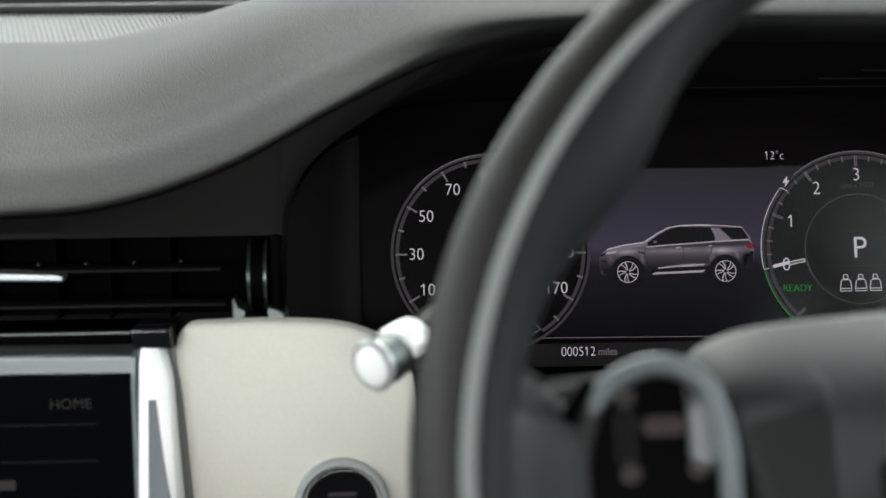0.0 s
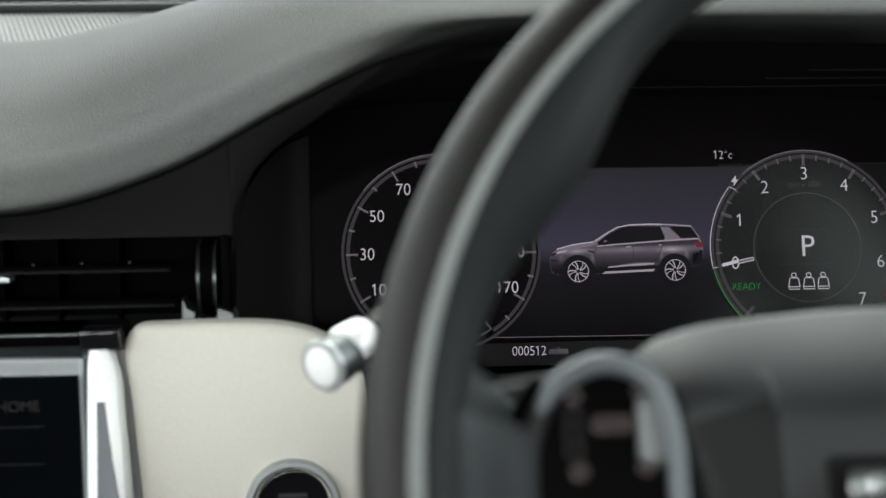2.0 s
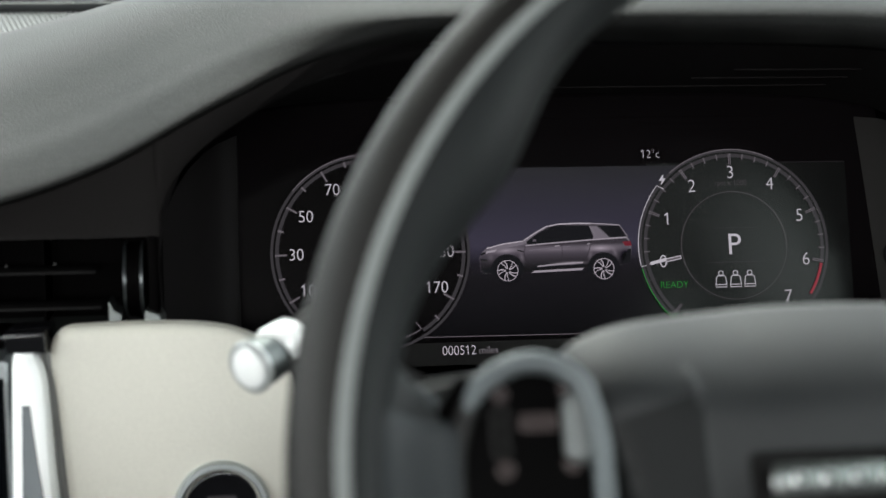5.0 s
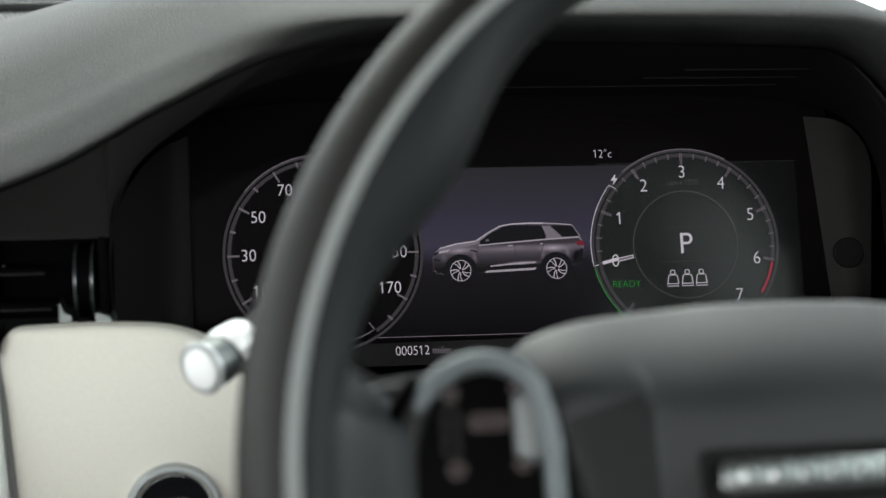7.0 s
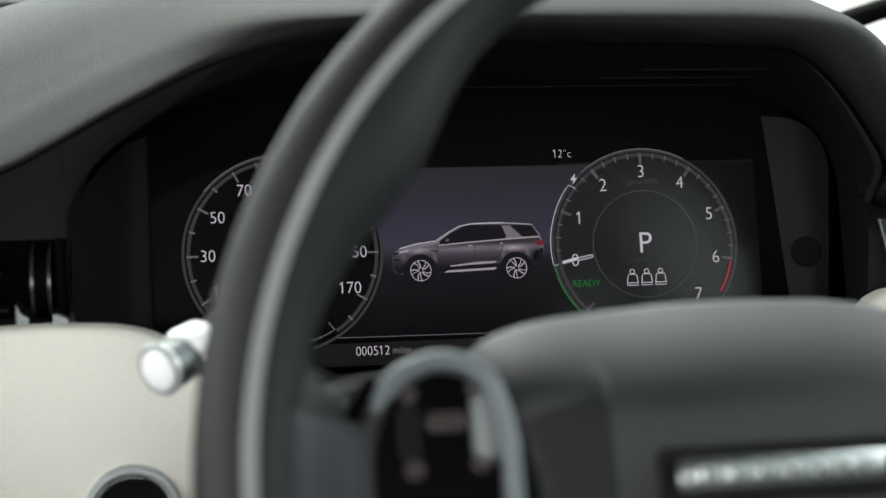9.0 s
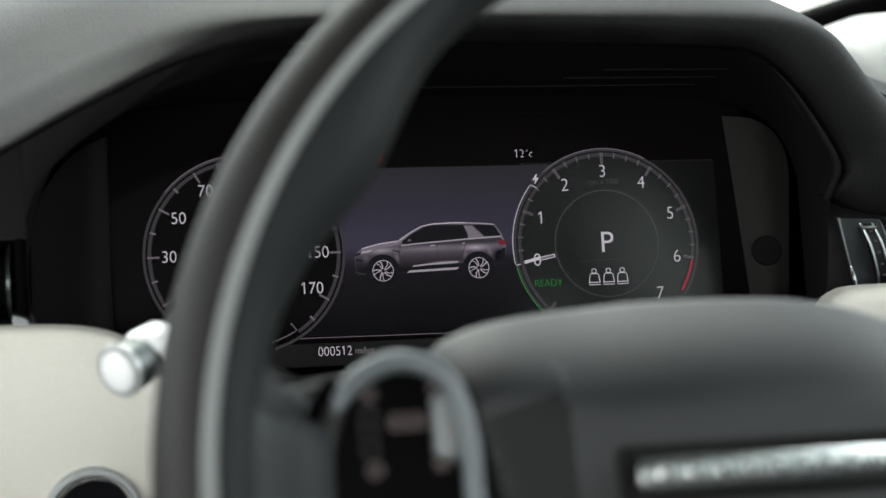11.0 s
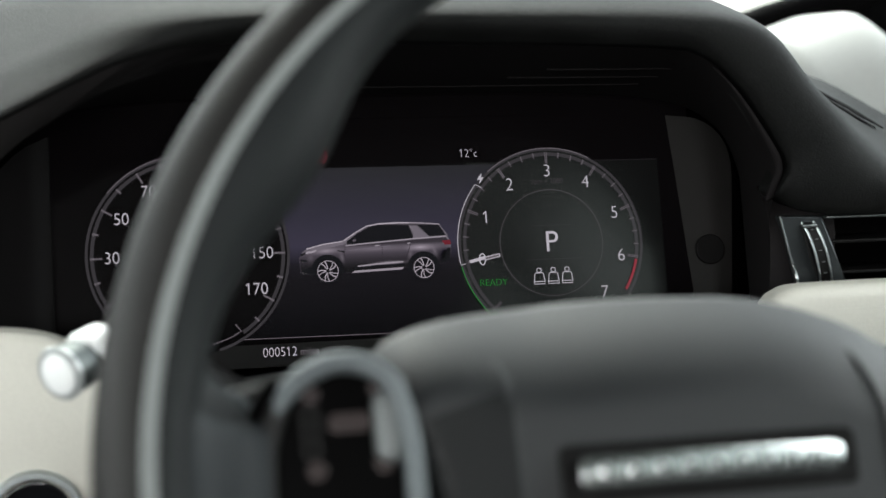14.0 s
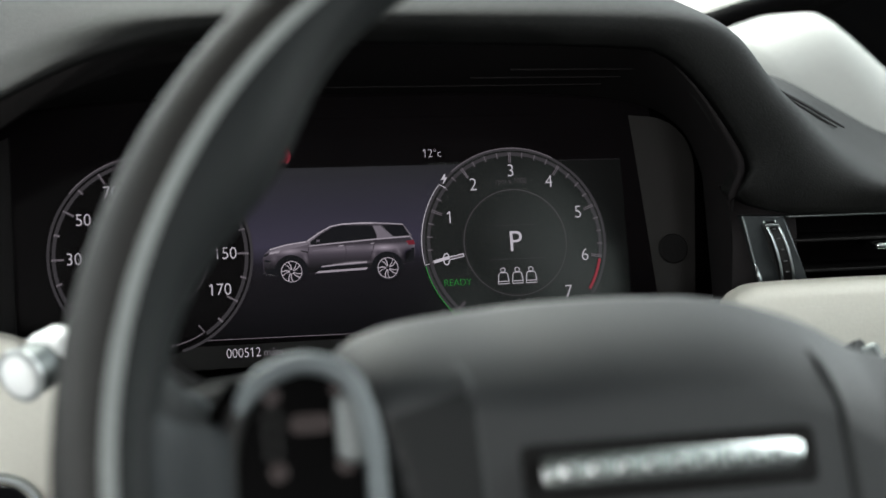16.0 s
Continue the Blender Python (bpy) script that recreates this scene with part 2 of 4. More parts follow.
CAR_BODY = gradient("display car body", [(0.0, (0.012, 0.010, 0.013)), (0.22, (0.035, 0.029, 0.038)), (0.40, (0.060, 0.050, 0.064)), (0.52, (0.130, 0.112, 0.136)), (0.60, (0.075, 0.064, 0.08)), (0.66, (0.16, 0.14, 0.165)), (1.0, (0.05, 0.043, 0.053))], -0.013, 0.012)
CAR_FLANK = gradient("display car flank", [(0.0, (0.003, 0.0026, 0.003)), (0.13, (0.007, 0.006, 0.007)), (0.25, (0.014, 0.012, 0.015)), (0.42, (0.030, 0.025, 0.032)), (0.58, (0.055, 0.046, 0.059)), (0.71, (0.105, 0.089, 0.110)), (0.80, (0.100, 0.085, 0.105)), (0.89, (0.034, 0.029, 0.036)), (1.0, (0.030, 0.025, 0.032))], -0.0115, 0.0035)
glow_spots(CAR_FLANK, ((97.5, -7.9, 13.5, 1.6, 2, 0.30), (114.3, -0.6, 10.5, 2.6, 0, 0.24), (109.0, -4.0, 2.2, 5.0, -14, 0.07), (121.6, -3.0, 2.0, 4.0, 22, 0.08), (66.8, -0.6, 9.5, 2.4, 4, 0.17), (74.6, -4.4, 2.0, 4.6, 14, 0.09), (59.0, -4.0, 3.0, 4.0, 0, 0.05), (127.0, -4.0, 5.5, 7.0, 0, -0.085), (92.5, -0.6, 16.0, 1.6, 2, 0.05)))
FIELD = gradient("display field", [(0.0, (0.0012, 0.0009, 0.0012)), (0.34, (0.0052, 0.0042, 0.0056)), (0.42, (0.0085, 0.0070, 0.0105)), (0.53, (0.035, 0.0305, 0.051)), (0.72, (0.027, 0.0245, 0.038)), (1.0, (0.0190, 0.0188, 0.0215))], -0.042, 0.041, fade=(0.060, 0.150, 0.92))


# ---- building helpers ----
ROOT = {}


def thing(name, at=None, label="", category="", group="", kind=""):
    """A top-level thing: an Empty at its base."""
    ob = new(name)
    ob.empty_display_size = 0.02
    ob.matrix_basis = at if at is not None else Matrix()
    ROOT[ob.name] = ob.matrix_basis.copy()
    return tagged(ob, label, category, group, kind)


def finish(bm, material_, name):
    bmesh.ops.recalc_face_normals(bm, faces=bm.faces)
    for f in bm.faces:
        f.smooth = True
    for e in bm.edges:
        if len(e.link_faces) == 2 and e.calc_face_angle(0) > 0.7:
            e.smooth = False
    me = bpy.data.meshes.new(name)
    bm.to_mesh(me)
    bm.free()
    me.materials.append(material_)
    return me


def part(name, bm, material_, parent, label="", local=False):
    """Links a bmesh as one mesh object under a thing or a part; local: it is in the thing's own axes already."""
    base = ROOT[parent.name]
    if not local:
        bm.transform(base.inverted())
    ob = new(name, finish(bm, material_, name))
    ob.parent = parent
    ROOT[ob.name] = base
    return tagged(ob, label)


def single(name, bm, material_, label="", category="", kind="", group=""):
    """A thing of one mesh, in world axes."""
    c = sum((v.co for v in bm.verts), Vector()) / len(bm.verts)
    c.z = min(v.co.z for v in bm.verts)
    bm.transform(Matrix.Translation(-c))
    ob = new(name, finish(bm, material_, name))
    ob.matrix_basis = Matrix.Translation(c)
    ROOT[ob.name] = ob.matrix_basis.copy()
    return tagged(ob, label, category, group, kind)


def spline(pts, n):
    """Points along a Catmull-Rom curve through pts."""
    p = np.array(pts, float)
    p = np.vstack([2 * p[0] - p[1], p, 2 * p[-1] - p[-2]])
    out = []
    for s in np.linspace(0, len(p) - 3, n):
        i = min(int(s), len(p) - 4)
        u = s - i
        a, b, c, d = p[i:i + 4]
        out.append(0.5 * (2 * b + (c - a) * u + (2 * a - 5 * b + 4 * c - d) * u * u + (3 * b - a - 3 * c + d) * u ** 3))
    return np.array(out)


def skin(rows, close_u=False, close_v=False, bm=None):
    """A sheet through rows of points."""
    bm = bm or bmesh.new()
    grid = [[bm.verts.new(tuple(map(float, p))) for p in r] for r in rows]
    nu, nv = len(grid), len(grid[0])
    for i in range(nu if close_u else nu - 1):
        for j in range(nv if close_v else nv - 1):
            a, b = grid[i], grid[(i + 1) % nu]
            k = (j + 1) % nv
            bm.faces.new((a[j], a[k], b[k], b[j]))
    return bm


def slab(outline, y0, y1, round_=0.0, steps=3, bm=None):
    """A solid plate: outline in x, z; its front at y0 (towards the driver) with a rounded rim, its back at y1."""
    bm = bm or bmesh.new()
    o = np.array(outline, float)
    nxt, prv = np.roll(o, -1, 0), np.roll(o, 1, 0)
    t = nxt - prv
    nrm = np.stack([t[:, 1], -t[:, 0]], 1) / (np.linalg.norm(t, axis=1)[:, None] + 1e-9)
    area = np.sum(o[:, 0] * nxt[:, 1] - nxt[:, 0] * o[:, 1])
    if area < 0:
        nrm = -nrm
    rings = [[(x, y1, z) for x, z in o]]
    for i in range(steps + 1 if round_ else 1):
        a = (math.pi / 2) * i / steps if round_ else 0
        inset, y = round_ * (1 - math.cos(a)), y0 + round_ * (1 - math.sin(a))
        rings.append([(x, y if round_ else y0, z) for x, z in o - nrm * inset])
    if round_:
        rings.append([(x, y0, z) for x, z in o - nrm * round_ * 1.12])
    vs = [[bm.verts.new(p) for p in r] for r in rings]
    n = len(o)
    for a, b in zip(vs, vs[1:]):
        for j in range(n):
            bm.faces.new((a[j], a[(j + 1) % n], b[(j + 1) % n], b[j]))
    bm.faces.new(vs[0])
    bm.faces.new(vs[-1])
    return bm


def dome(outline, middle, y0, y1, round_, bm=None):
    """A cushion: its rim at y1, rounded over towards its front at y0, with its faces drawn in to a middle point."""
    q = np.array(middle)
    rows_ = []
    for p in np.array(outline, float):
        d = q - p
        way = d / np.linalg.norm(d)
        row = [(p[0], y1, p[1])]
        for a in np.linspace(0, math.pi / 2, 11):
            g = p + way * round_ * (1 - math.cos(a))
            row.append((g[0], y0 + round_ * (1 - math.sin(a)), g[1]))
        row += [((g * (1 - u) + q * u)[0], y0, (g * (1 - u) + q * u)[1]) for u in (0.04, 0.2, 0.5, 0.98)]
        rows_.append(row)
    return skin(rows_, bm=bm)


def box(x0, x1, y0, y1, z0, z1, bevel=0.0, bm=None):
    bm = bm or bmesh.new()
    m = Matrix.LocRotScale(((x0 + x1) / 2, (y0 + y1) / 2, (z0 + z1) / 2), None, (x1 - x0, y1 - y0, z1 - z0))
    made = bmesh.ops.create_cube(bm, size=1.0, matrix=m)["verts"]
    if bevel:
        es = list({e for v in made for e in v.link_edges})
        bmesh.ops.bevel(bm, geom=es, offset=bevel, segments=2, profile=0.5, affect="EDGES")
    return bm


def tube(path, radius, sides=16, bm=None, cap=True):
    """A round bar along a path; radius may be a list."""
    bm = bm or bmesh.new()
    p = np.array(path, float)
    r = radius if hasattr(radius, "__len__") else [radius] * len(p)
    rings, side = [], None
    for i in range(len(p)):
        t = Vector(p[min(i + 1, len(p) - 1)] - p[max(i - 1, 0)]).normalized()
        side = (side or (Vector((0, 0, 1)) if abs(t.z) < 0.9 else Vector((1, 0, 0))))
        side = (side - t * side.dot(t)).normalized()
        up = t.cross(side)
        rings.append([bm.verts.new(Vector(p[i]) + (side * math.cos(a) + up * math.sin(a)) * r[i]) for a in np.linspace(0, 2 * math.pi, sides, endpoint=False)])
    for a, b in zip(rings, rings[1:]):
        for j in range(sides):
            bm.faces.new((a[j], a[(j + 1) % sides], b[(j + 1) % sides], b[j]))
    if cap:
        bm.faces.new(rings[0])
        bm.faces.new(rings[-1])
    return bm


def rounded(x0, x1, z0, z1, r, steps=6):
    """A rounded rectangle in x, z."""
    out = []
    for cx, cz, a0 in ((x1 - r, z1 - r, 0), (x0 + r, z1 - r, 90), (x0 + r, z0 + r, 180), (x1 - r, z0 + r, 270)):
        out += [(cx + r * math.cos(radians(a0 + 90 * i / steps)), cz + r * math.sin(radians(a0 + 90 * i / steps))) for i in range(steps + 1)]
    return out


def arc(cx, cz, r, a0, a1, n):
    return [(cx + r * math.cos(radians(a)), cz + r * math.sin(radians(a))) for a in np.linspace(a0, a1, n)]


def ribbon(pts, width, y, thick=0.0002, bm=None):
    """A thin raised line in x, z along pts."""
    bm = bm or bmesh.new()
    p = np.array(pts, float)
    t = np.gradient(p, axis=0)
    t /= np.linalg.norm(t, axis=1)[:, None] + 1e-12
    nrm = np.stack([-t[:, 1], t[:, 0]], 1) * width / 2
    rows = []
    for q, m in zip(p, nrm):
        a, b = q + m, q - m
        rows.append([(a[0], y + thick, a[1]), (a[0], y, a[1]), (b[0], y, b[1]), (b[0], y + thick, b[1])])
    return skin(rows, bm=bm)


def text_width(text, size, bold):
    cu = bpy.data.curves.new("lettering", "FONT")
    cu.body, cu.size, cu.offset = text, size, bold
    ob = new("lettering", cu)
    bpy.context.view_layer.update()
    me = bpy.data.meshes.new_from_object(ob.evaluated_get(bpy.context.evaluated_depsgraph_get()))
    bpy.data.objects.remove(ob)
    xs = [v.co.x for v in me.vertices]
    bpy.data.meshes.remove(me)
    return max(xs) - min(xs)


def words(text, x, z, size, y, align="CENTER", bold=-0.00007, squeeze=1.0):
    """Raised lettering in the x, z plane, centred on z."""
    cu = bpy.data.curves.new("lettering", "FONT")
    cu.body, cu.size, cu.align_x, cu.align_y, cu.extrude, cu.offset = text, size, align, "CENTER", 0.0001, bold
    ob = new("lettering", cu)
    bpy.context.view_layer.update()
    me = bpy.data.meshes.new_from_object(ob.evaluated_get(bpy.context.evaluated_depsgraph_get()))
    bpy.data.objects.remove(ob)
    bm = bmesh.new()
    bm.from_mesh(me)
    bpy.data.meshes.remove(me)
    lo, top = min(v.co.x for v in bm.verts), max(v.co.y for v in bm.verts)
    for i, c in enumerate(text):
        if c == "1":                 # the display's figure one has a flag
            right = lo + text_width(text[:i + 1], size, bold)
            d = 0.0001
            for back in (-d, d):
                bm.faces.new([bm.verts.new((right + px * size, top + pz * size, back)) for px, pz in ((-0.03, 0.0), (-0.03, -0.085), (-0.20, -0.19), (-0.20, -0.105))])
    bm.transform(Matrix.Translation((x, y, z)) @ Matrix.Rotation(radians(90), 4, "X") @ Matrix.Diagonal((squeeze, 1, 1, 1)))
    return bm


def mm(*pts):
    return [(x / 1000, z / 1000) for x, z in pts]


# ---- the dashboard: a soft pad that rises into the hood over the instruments ----
N = 140
lip = spline([(-0.510, -0.097, 1.0257), (-0.305, -0.097, 1.0267), (-0.2113, -0.097, 1.0296), (-0.1654, -0.097, 1.0337), (-0.1165, -0.101, 1.0495), (-0.0697, -0.103, 1.0740),
              (-0.023, -0.099, 1.0945), (0.025, -0.094, 1.101), (0.110, -0.094, 1.100), (0.205, -0.094, 1.0975), (0.2275, -0.094, 1.0935), (0.2440, -0.094, 1.0805),
              (0.2610, -0.093, 1.0580), (0.2700, -0.092, 1.0415), (0.2665, -0.091, 1.0280), (0.290, -0.089, 1.0190), (0.34, -0.088, 1.0170), (0.39, -0.088, 1.0168), (0.48, -0.088, 1.0166), (0.60, -0.088, 1.0165)], N)
fold = spline([(-0.524, -0.060, 1.0487), (-0.312, -0.060, 1.0497), (-0.2215, -0.060, 1.0515), (-0.1718, -0.062, 1.0548), (-0.1244, -0.065, 1.0694), (-0.0742, -0.070, 1.0933),
               (-0.024, -0.091, 1.1095), (0.025, -0.100, 1.1128), (0.110, -0.101, 1.1128), (0.202, -0.099, 1.1120), (0.240, -0.097, 1.1095), (0.2615, -0.096, 1.1010),
               (0.2812, -0.096, 1.0785), (0.2940, -0.096, 1.0655), (0.3090, -0.096, 1.0495), (0.3220, -0.096, 1.0390), (0.3380, -0.096, 1.0318), (0.37, -0.096, 1.028), (0.45, -0.096, 1.026), (0.60, -0.096, 1.025)], N)
crest = spline([(-0.5091, 0.032, 1.083), (-0.3138, 0.032, 1.0841), (-0.2405, 0.032, 1.086), (-0.1966, 0.032, 1.0899), (-0.1477, 0.032, 1.1055), (-0.094, 0.032, 1.127),
                (-0.0354, 0.032, 1.1485), (0.025, 0.05, 1.156), (0.115, 0.05, 1.156), (0.215, 0.05, 1.15), (0.277, 0.05, 1.1295), (0.314, 0.05, 1.106),
                (0.335, 0.05, 1.082), (0.35, 0.05, 1.072), (0.368, 0.05, 1.062), (0.39, 0.05, 1.05), (0.42, 0.05, 1.038), (0.455, 0.05, 1.031),
                (0.53, 0.05, 1.025), (0.62, 0.05, 1.02)], N)
back = spline([(-0.56, 0.20, 1.108), (-0.36, 0.20, 1.110), (-0.282, 0.20, 1.112), (-0.225, 0.20, 1.113), (-0.180, 0.20, 1.122), (-0.13, 0.20, 1.134),
               (-0.06, 0.20, 1.150), (0.03, 0.20, 1.158), (0.12, 0.20, 1.158), (0.235, 0.20, 1.150), (0.306, 0.20, 1.1295), (0.350, 0.20, 1.114),
               (0.385, 0.20, 1.100), (0.41, 0.20, 1.092), (0.44, 0.20, 1.085), (0.482, 0.20, 1.064), (0.512, 0.20, 1.048), (0.55, 0.20, 1.034), (0.61, 0.20, 1.018), (0.68, 0.20, 1.00)], N)
inner = lip + np.array([0, 0.010, -0.0015])
flat = np.clip((fold[:, 1] - lip[:, 1]) / 0.03, 0.0, 1.0)[:, None]        # 1 beside the hood, 0 where its face stands upright
bead = lip * 0.6 + fold * 0.4 + flat * np.array([0, -0.0022, 0.0018]) + (1 - flat) * np.array([0, -0.0020, 0.0])
rows = []
for i in range(N):
    f, l, c_ = fold[i], bead[i], crest[i]
    rows.append(spline([lip[i] + np.array([0, 0.024, -0.001]), inner[i], lip[i] + np.array([0, 0.003, -0.0008]), lip[i] + np.array([0, -0.0017, 0.0021]), l, f * 0.60 + l * 0.40 + flat[i] * np.array([0, -0.0006, 0.0008]), f * 0.94 + c_ * 0.06 + flat[i] * np.array([0, 0, 0.0006]), f * 0.68 + c_ * 0.32 + np.array([0, 0, 0.0012]), c_, back[i], back[i] + np.array([0.03 if back[i][0] > 0.25 else 0.0, 0.15, -0.012])], 68))
for i, r in enumerate(rows):      # the moulded skin has no creases
    for _ in range(6 + int(22 * (1 - flat[i][0]))):
        r[15:-2] = 0.25 * r[14:-3] + 0.5 * r[15:-2] + 0.25 * r[16:-1]
dashboard = thing("dashboard", pose(0.05, 0.05, 0.36), "dark grey soft-touch car dashboard with a curved instrument hood", "dashboard")
part("dash_pad", skin(rows), SOFT, dashboard, "grained grey soft-touch upper pad and hood")

# dark skin between the pad and the vents, and the hollow round the instruments
strip = [p for p in inner if p[0] < -0.0955]
part("fascia", skin([[(p[0], -0.086, 1.0195), (p[0], -0.0865, 1.022), (p[0], p[1] - 0.0098, p[2] + 0.0008)] for p in strip] + [[(-0.0955, -0.086, 1.0195), (-0.0955, -0.0865, 1.022), (-0.0955, -0.1005, 1.0600)]]), FACE, dashboard, "black fascia strip above the centre vents")
part("end_wall", skin([[(x, -0.0785, 0.93), (x, -0.0785, 1.000), (x, -0.0782, 1.008), (x, -0.0765, 1.0145), (x, -0.0735, 1.0200), (x, -0.069, 1.0250), (x, -0.062, 1.0300)] for x in np.linspace(0.2665, 0.300, 6)]), CAVITY, dashboard, "black wall beside the side vent")
# added plates, out of view, that keep windscreen light from leaking past the display
part("light_blocker", box(-0.115, 0.300, 0.030, 0.036, 0.90, 1.085), CAVITY, dashboard, "added black plate that blocks light leaks behind the binnacle")
part("light_blocker", box(0.295, 0.345, -0.02, 0.036, 0.90, 1.040), CAVITY, dashboard, "added black plate that blocks light leaks behind the binnacle")
part("lower_panel", box(-0.60, 0.70, -0.06, 0.10, 0.355, 0.9300, 0.01), FACE, dashboard, "black lower dash body")
# ---- the binnacle: black hollow between the hood and the display ----
TILT_BACK = -13
CL = pose(0, 0, 1.0, TILT_BACK, 0, 0)
front = spline([(-0.0955, -0.086, 0.930), (-0.0955, -0.086, 0.985), (-0.0955, -0.087, 1.0195), (-0.088, -0.088, 1.046), (-0.068, -0.089, 1.0635), (-0.035, -0.089, 1.082),
                (0.03, -0.089, 1.0975), (0.11, -0.089, 1.0985), (0.204, -0.089, 1.0957), (0.2260, -0.089, 1.0917), (0.2420, -0.089, 1.0788),
                (0.2588, -0.088, 1.0560), (0.2665, -0.084, 1.0400), (0.2664, -0.0780, 1.015), (0.2665, -0.0785, 0.985), (0.2665, -0.0785, 0.930)], 90)
rear = spline([(CL @ Vector((x / 1000, -0.004, z / 1000)))[:] for x, z in
               ((-99, -75), (-99, -30), (-98, 0), (-94, 30), (-84, 56), (-60, 70), (0, 76), (90, 77), (190, 76), (250, 70), (276, 56), (286, 34), (287, 16), (287, 0), (287, -30), (287, -75))], 90)
foot = next(i for i in range(80, N) if inner[i][2] < 1.026)
edge = [p for p in inner[:foot] if -0.0955 <= p[0]]
edge = [p for p in edge if p[2] > 1.036 or p[0] > 0.2]
edge = [p + np.array([0, -0.0098, -0.0002]) * min(1.0, max(0.0, 1 - p[0] / 0.03)) for p in edge]
edge = spline([(-0.0955, -0.0862, 1.0200), (-0.0955, -0.0930, 1.0400), (-0.0955, -0.1005, 1.0600)] + [tuple(p) for p in edge], 120)
mouth = spline([(-0.0955, -0.087, 1.0195), (-0.0935, -0.088, 1.034), (-0.086, -0.089, 1.048), (-0.070, -0.090, 1.062), (-0.045, -0.090, 1.078), (-0.010, -0.090, 1.091), (0.03, -0.090, 1.0975), (0.11, -0.090, 1.0985),
                (0.204, -0.090, 1.0957), (0.2260, -0.090, 1.0917), (0.2422, -0.090, 1.0790), (0.2590, -0.089, 1.0565), (0.2672, -0.087, 1.0420), (0.2660, -0.084, 1.032), (0.2645, -0.081, 1.0255)], 120)
part("binnacle_rim", skin([[mouth[i], (mouth[i] + edge[i]) / 2, edge[i] + np.array([0, 0, 0.001])] for i in range(23)]), FACE, dashboard, "black inner rim under the hood")
part("binnacle_rim", skin([[mouth[i], (mouth[i] + edge[i]) / 2, edge[i] + np.array([0, 0, 0.001])] for i in range(22, 120)]), BLACK, dashboard, "black inner rim under the hood")
part("rim_edge", tube([mouth[i] + np.array([-0.0012, -0.0008, -0.0010]) for i in range(80, 120)], list(np.linspace(0.0002, 0.0019, 20)) + [0.0019] * 16 + list(np.linspace(0.0019, 0.0008, 4)), 10), CAVITY, dashboard, "rounded black leading edge of the binnacle")
part("binnacle", skin([[front[i] * (1 - u) + rear[i] * u for u in np.linspace(0, 1, 8)] for i in range(90)]), CAVITY, dashboard, "matt black hollow round the display")
for z, x0, x1 in ((0.0, 0.082, 0.222), (0.012, 0.15, 0.226), (0.024, 0.165, 0.236)):
    a, b = Vector((x0, -0.020 - z * 1.4, 1.0795 + z * 0.30)), Vector((x1, -0.020 - z * 1.4, 1.0790 + z * 0.30))
    part("ridge", tube([a, b], 0.0004, 6), CAVITY, dashboard)

# ---- instrument cluster, in its own leaning axes: x right, z up the glass, y into it; the speedometer's centre is its origin ----
cluster = thing("instrument_cluster", CL, "lit digital instrument display with a car picture between two dials", "instrument display")
part("backing", box(-0.112, 0.302, 0.007, 0.012, -0.085, 0.095), SHADE_BLACK, cluster, "black backing plate", True)
part("glass", slab(mm((-75, -56), (262, -56), (262, 82), (-75, 82)), 0.0, 0.006, 0.0005), SCREEN, cluster, "glossy black display glass", True)
cheek = []
for u, y, top in ((0.0, 2, 64.5), (0.10, 0.5, 64), (0.22, -2, 63), (0.36, -5, 62), (0.50, -7, 60.5), (0.64, -8, 58), (0.76, -8, 55), (0.86, -8, 51), (0.94, -8, 46), (0.98, -8, 41), (1.0, -8, 36), (1.0, -7, 34), (1.0, 4, 30)):
    row = []
    for z in np.linspace(-72, top, 16):
        x0, x1 = 245.5 + (64 - z) * 0.105, 281.0 + min(0.0, z - 30) * 0.085
        row.append(((x0 + (x1 - x0) * u) / 1000, y / 1000, z / 1000))
    cheek.append(row)
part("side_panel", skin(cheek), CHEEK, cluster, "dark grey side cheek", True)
wing = []
for x, y, top in ((-96, -60, 6), (-94, -54, 17), (-90, -43, 29), (-85, -30, 39), (-79, -17, 48), (-73, -8, 54), (-68, -4, 57), (-64, -3, 59), (-63, 2, 59)):
    wing.append([(x / 1000, y / 1000, z / 1000) for z in np.linspace(-72, top, 12)])
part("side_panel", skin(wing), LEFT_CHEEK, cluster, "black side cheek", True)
part("knob", slab(arc(0.2655, -0.0085, 0.0078, 0, 345, 24), -0.0090, -0.007, 0.0006), CHEEK_STOP, cluster, "", True)
part("lower_strip", slab(mm((-62, -56), (242, -56), (242, -45), (-62, -45)), -0.0006, 0.001), STRIP, cluster, "grey strip with the mileage", True)
part("active_area", slab(mm((-62, -45), (243.5, -45), (243.5, 41.2), (-62, 42.2)), -0.00004, 0.002), DISPLAY, cluster, "dark display area", True)
# right part again, in the tone that carries the reflected haze
part("active_area", slab(mm((140, -44.9), (243.5, -44.9), (243.5, 41.1), (140, 41.5)), -0.00008, 0.001), HAZE_DISPLAY, cluster, "dark display area", True)
field = part("display_field", slab(mm((22, -41.5), (160, -43), (160, 40.3), (22, 41)), -0.0003, 0.001), FIELD, cluster, "violet-grey lit backdrop of the car picture", True)

